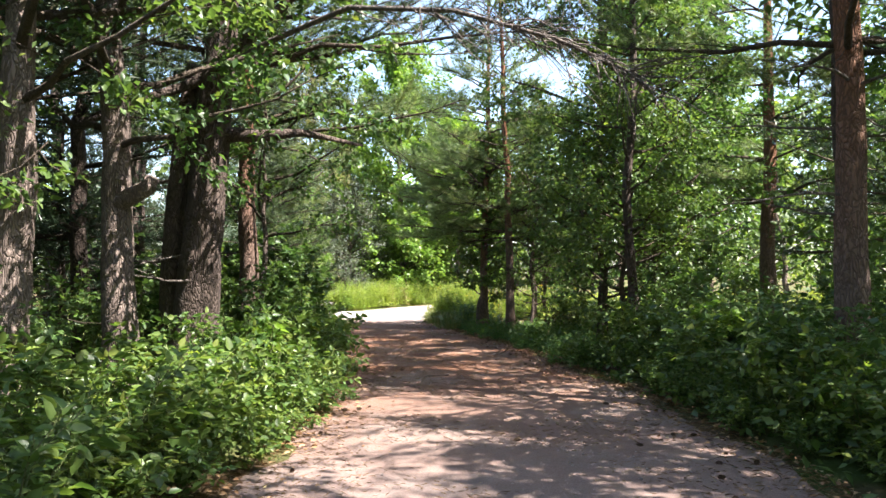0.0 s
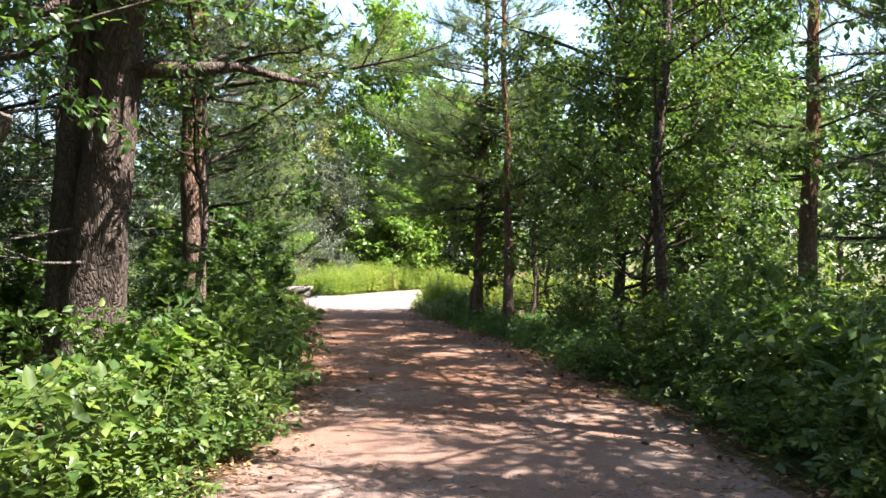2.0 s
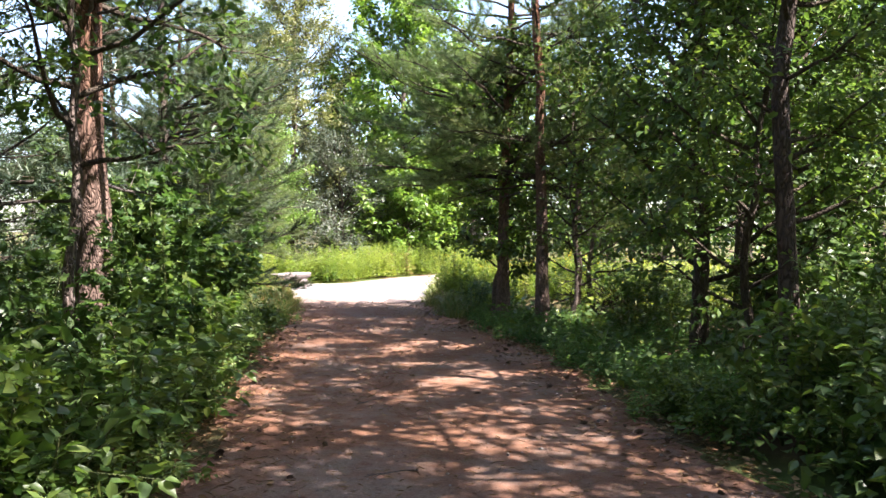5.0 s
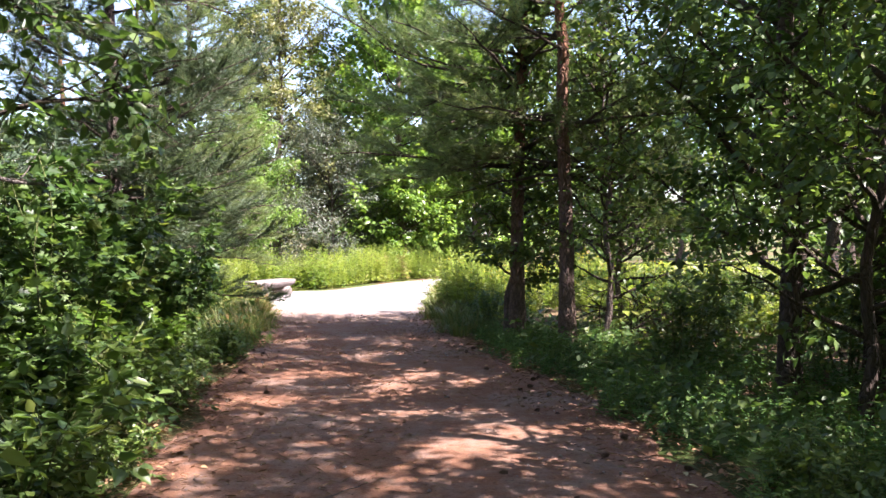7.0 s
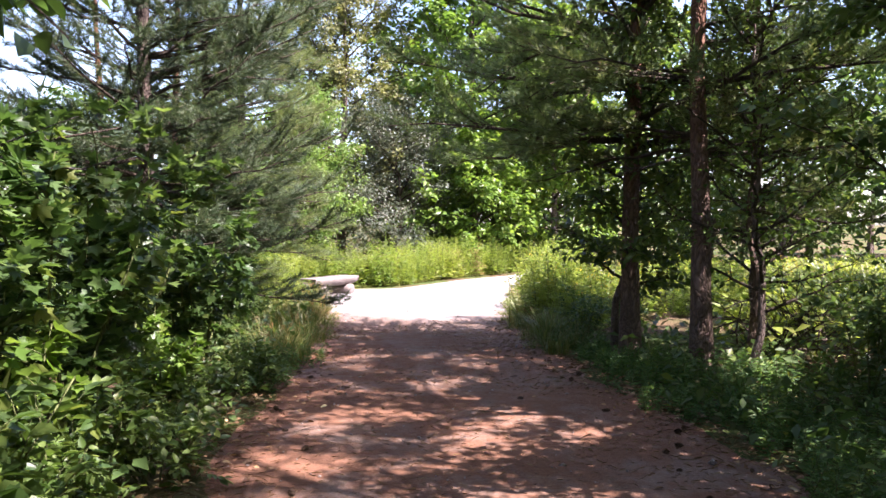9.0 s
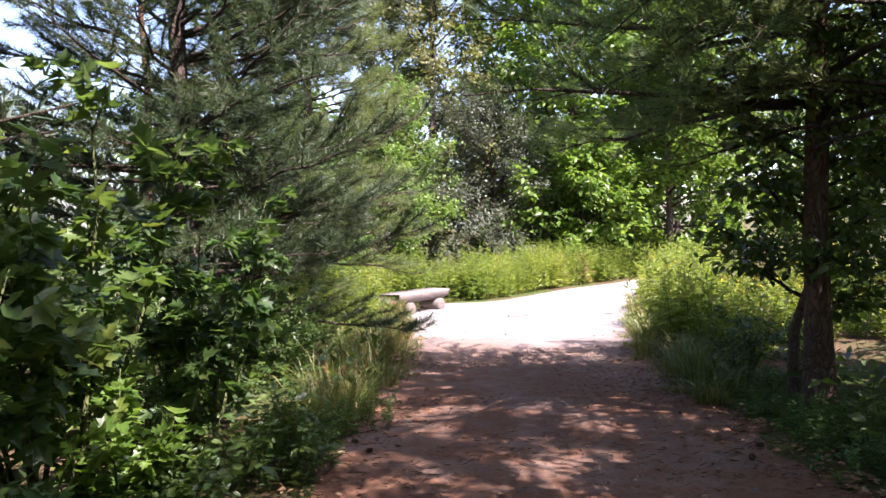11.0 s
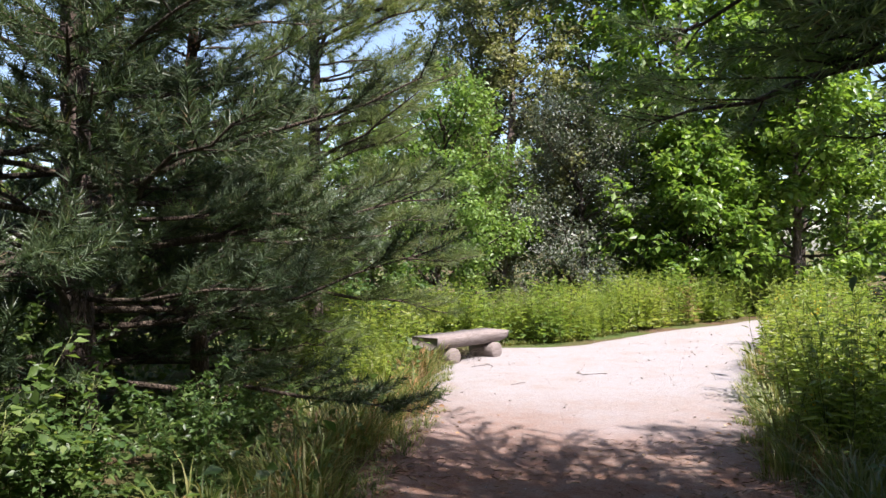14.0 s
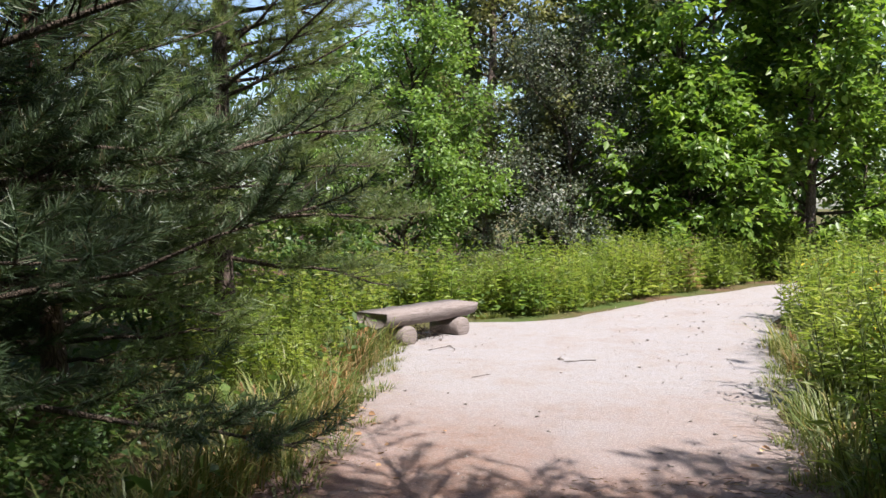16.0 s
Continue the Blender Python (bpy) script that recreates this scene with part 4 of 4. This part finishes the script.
spots(g_d, band([(-2.6, 36.4), (-1.4, 38.2)], 1.3, 0.5) + band([(0.6, 34.5), (0.3, 28.0)], 2.0, 1.3) + [(-3.9, 34.2, 0, 0.8), (-5.4, 26.2, 40, 0.6)])
gr = grass(91, 90, 0.55, 0.35, "green grass tuft bending over the path's edge")
gd = grass(92, 70, 0.5, 0.3, "half-dry grass tuft with tan seed heads", mat=DRY_GRASS, heads=3)
gl = grass(93, 60, 0.16, 0.25, "short green grass at the gravel's edge")
spots(gr, beside(-1, 21, 30, 0.27, 0.1, 0.65, 0.7, 1.2) + beside(1, 22.5, 31, 0.4, 0.1, 0.5, 0.7, 1.1) + beside(-1, 25.5, 29, 0.5, 0.6, 1.2, 0.8, 1.1))
spots(gd, beside(-1, 21.5, 29.5, 0.6, 0.05, 0.5, 0.6, 0.95) + beside(1, 25, 30, 1.4, 0.1, 0.4, 0.6, 0.9) + [(-4.75, 29.1, 0, 0.4), (-5.1, 29.5, 90, 0.5), (-4.45, 28.7, 40, 0.45)])
spots(gl, band(FAR_EDGE[1:], 0.5, 0.12) + beside(-1, 23, 30, 0.3, -0.15, 0.2, 0.5, 1.0) + beside(1, 23, 32, 0.35, -0.1, 0.2, 0.5, 1.0))
# open meadow beyond the pines
gm = grass(94, 150, 0.55, 1.3, "sunlit yellow-green meadow grass", group="meadow grass", width=0.014)
spots(gm, [(rng.uniform(4.0, 17.0), rng.uniform(22.5, 38.0), rng.uniform(0, 360), rng.uniform(0.8, 1.5)) for _ in range(150)])

def cover(name, label, n, x0, x1, y0, y1, mat, leaf, high, seed, keep):
    """Low growth over a stretch of ground, one sheet of leaves."""
    g = np.random.default_rng(seed)
    x, y = g.uniform(x0, x1, n), g.uniform(y0, y1, n)
    lo = np.interp(y, [e[0] for e in LEFT_EDGE], [e[1] for e in LEFT_EDGE])
    hi = np.interp(y, [e[0] for e in RIGHT_EDGE], [e[1] for e in RIGHT_EDGE])
    ok = (x < lo - keep) if x1 <= 0 else (x > hi + keep)
    x, y = x[ok], y[ok]
    n = len(x)
    p = np.stack([x, y, g.uniform(0.02, high, n)], 1)
    L = leaf * g.uniform(0.6, 1.3, n)
    so = Soup()
    leaves(so, p, g.normal(size=(n, 3)) * [1, 1, 0.5], g.normal(size=(n, 3)) * 0.4 + [0, 0, 1.0], L, L * 0.6)
    tagged(part(name, so, mat, None, label), category="undergrowth", kind="stuff")


cover("undergrowth", "low dark green leafy undergrowth on the forest floor", 26000, -15, 0, 1, 34, LEAF_DARK, 0.12, 0.4, 101, 0.15)
cover("undergrowth", "low green leafy undergrowth beneath the trees", 22000, 1, 14, 1, 24, LEAF_DARK, 0.12, 0.35, 102, 0.15)
cover("meadow_growth", "sunlit yellow-green meadow growth", 32000, 2.5, 24, 21.5, 44, LEAF_GOLDENROD, 0.16, 0.55, 103, 2.0)

# ---- litter on the ground ----
def litter():
    so, r = Soup(), np.random.default_rng(8)
    n = 22000
    y = 2 + 24 * r.uniform(0, 1, n) ** 1.2
    u = r.beta(0.45, 0.45, n)
    lo = np.interp(y, [e[0] for e in LEFT_EDGE], [e[1] for e in LEFT_EDGE]) - 0.25
    hi = np.interp(y, [e[0] for e in RIGHT_EDGE], [e[1] for e in RIGHT_EDGE]) + 0.25
    p = np.stack([lo + (hi - lo) * u, y, np.full(n, 0.026)], 1)
    a = r.uniform(0, 2 * np.pi, n)
    d = np.stack([np.cos(a), np.sin(a), r.normal(size=n) * 0.06], 1)
    leaves(so, p, d, np.tile([0, 0, 1.0], (n, 1)), r.uniform(0.05, 0.1, n), 0.0028)
    tagged(part("needle_litter", so, LITTER, None, "fallen red-brown pine needles on the path"), category="litter", kind="stuff")
    so = Soup()
    n = 3500
    y = r.uniform(2, 27, n)
    lo = np.interp(y, [e[0] for e in LEFT_EDGE], [e[1] for e in LEFT_EDGE])
    hi = np.interp(y, [e[0] for e in RIGHT_EDGE], [e[1] for e in RIGHT_EDGE])
    x = np.where(r.uniform(size=n) < 0.5, lo + r.exponential(0.22, n) - 0.35, hi - r.exponential(0.22, n) + 0.35)
    a = r.uniform(0, 2 * np.pi, n)
    d = np.stack([np.cos(a), np.sin(a), r.normal(size=n) * 0.1], 1)
    L = r.uniform(0.03, 0.07, n)
    leaves(so, np.stack([x, y, np.full(n, 0.03)], 1), d, r.normal(size=(n, 3)) * 0.35 + [0, 0, 1.0], L, L * 0.6, "oval", 0.4, 0.1)
    tagged(part("leaf_litter", so, LITTER, None, "dry brown fallen leaves along the path's edges"), category="litter", kind="stuff")


LITTER = leaf_material("dry_litter", (0.14, 0.07, 0.04), (0.25, 0.13, 0.075), (0.38, 0.23, 0.14), 0.1, 0.8, (0.45, 0.36, 0.24))
litter()


def fallen_twig(seed, ln):
    g = np.random.default_rng(seed)
    so = Soup()
    line = bent(g, (-ln / 2, 0, 0.008), (1, 0.1, 0), ln, 0.0, 7, 0.25)
    line[:, 2] = 0.008
    tube(so, line, np.linspace(0.007, 0.003, 7), 5)
    for q in range(3):
        p, h = along(line, [g.uniform(0.3, 0.8)])
        side = bent(g, p[0], h[0] + g.normal(size=3) * [0.6, 0.6, 0.05], ln * 0.3, 0.02, 4, 0.2)
        tube(so, side, np.linspace(0.004, 0.002, 4), 3)
    ob = part("fallen_twig", so, DEAD, None, "thin dry brown twig lying on the path")
    return tagged(ob, category="twig", group="fallen twigs")


def pebbles():
    """Small stones strewn over the gravel."""
    g = np.random.default_rng(12)
    so = Soup()
    oct_v = np.array([(1, 0, 0), (-1, 0, 0), (0, 1, 0), (0, -1, 0), (0, 0, 1), (0, 0, -1)], float)
    oct_f = np.array([(0, 2, 4), (2, 1, 4), (1, 3, 4), (3, 0, 4), (2, 0, 5), (1, 2, 5), (3, 1, 5), (0, 3, 5)])
    for q in range(1400):
        y = g.uniform(3, 36)
        x = g.uniform(edge_left(y), edge_right(y))
        s = 0.004 + g.exponential(0.004)
        a = g.uniform(0, 6.28)
        v = oct_v * (s * g.uniform(0.7, 1.5, 3)) * (1 + 0.2 * g.normal(size=(6, 1)))
        v = v @ np.array([(math.cos(a), math.sin(a), 0), (-math.sin(a), math.cos(a), 0), (0, 0, 0.7)])
        so.add(v + [x, y, 0.024], oct_f)
    tagged(part("pebble_scatter", so, STONE, None, "small grey and brown pebbles on the path"), category="pebbles", kind="stuff")


STONE = bark_material("pebble_stone", (0.14, 0.115, 0.10), (0.36, 0.31, 0.285), None, 40.0)
pebbles()
twig = fallen_twig(3, 0.5)
twig_rows = []
for q in range(34):
    y = rng.uniform(4, 34)
    u = rng.beta(0.6, 0.6)
    twig_rows.append(pose(edge_left(y) + (edge_right(y) - edge_left(y)) * u, y, 0.02, 0, 0, rng.uniform(0, 360)) @ Matrix.Scale(rng.uniform(0.35, 1.0), 4))
twig.matrix_basis = twig_rows[0]
for m in twig_rows[1:]:
    copy_thing(twig, m)


def pine_cone():
    r = np.random.default_rng(9)
    so = Soup()
    n = 46
    i = np.arange(n)
    t, a = i / n, i * 2.4
    rad = 0.006 + 0.016 * np.sin(math.pi * (0.12 + 0.8 * t))
    p = np.stack([rad * 0.5 * np.cos(a), -0.03 + 0.06 * t, 0.022 + rad * 0.5 * np.sin(a)], 1)
    d = np.stack([np.cos(a), np.full(n, 0.7), np.sin(a)], 1)
    leaves(so, p, d, r.normal(size=(n, 3)) * 0.1 + [0, 1.0, 0], 0.024, 0.02, "diamond", 0.3, -0.2)
    tube(so, [(0, -0.032, 0.022), (0, 0, 0.022), (0, 0.028, 0.022)], [0.008, 0.012, 0.004], 7)
    ob = part("pine_cone", so, CONE, None, "dry brown open pine cone lying on the path")
    return tagged(ob, category="pine cone", group="fallen pine cones")


CONE = bark_material("cone_scale", (0.05, 0.035, 0.025), (0.15, 0.095, 0.06), None, 60.0)
cone = pine_cone()
rows = []
for q in range(90):
    y = rng.uniform(3.5, 22)
    x = edge_left(y) + rng.exponential(0.28) if rng.uniform() < 0.4 else edge_right(y) - rng.exponential(0.4)
    rows.append((x, y, rng.uniform(0, 360), rng.uniform(0.5, 0.9)))
for i, (x, y, a, s) in enumerate(rows):
    m = pose(x, y, 0.012, 0, 0, a) @ Matrix.Scale(s, 4)
    if i:
        copy_thing(cone, m)
    else:
        first = m
cone.matrix_basis = first
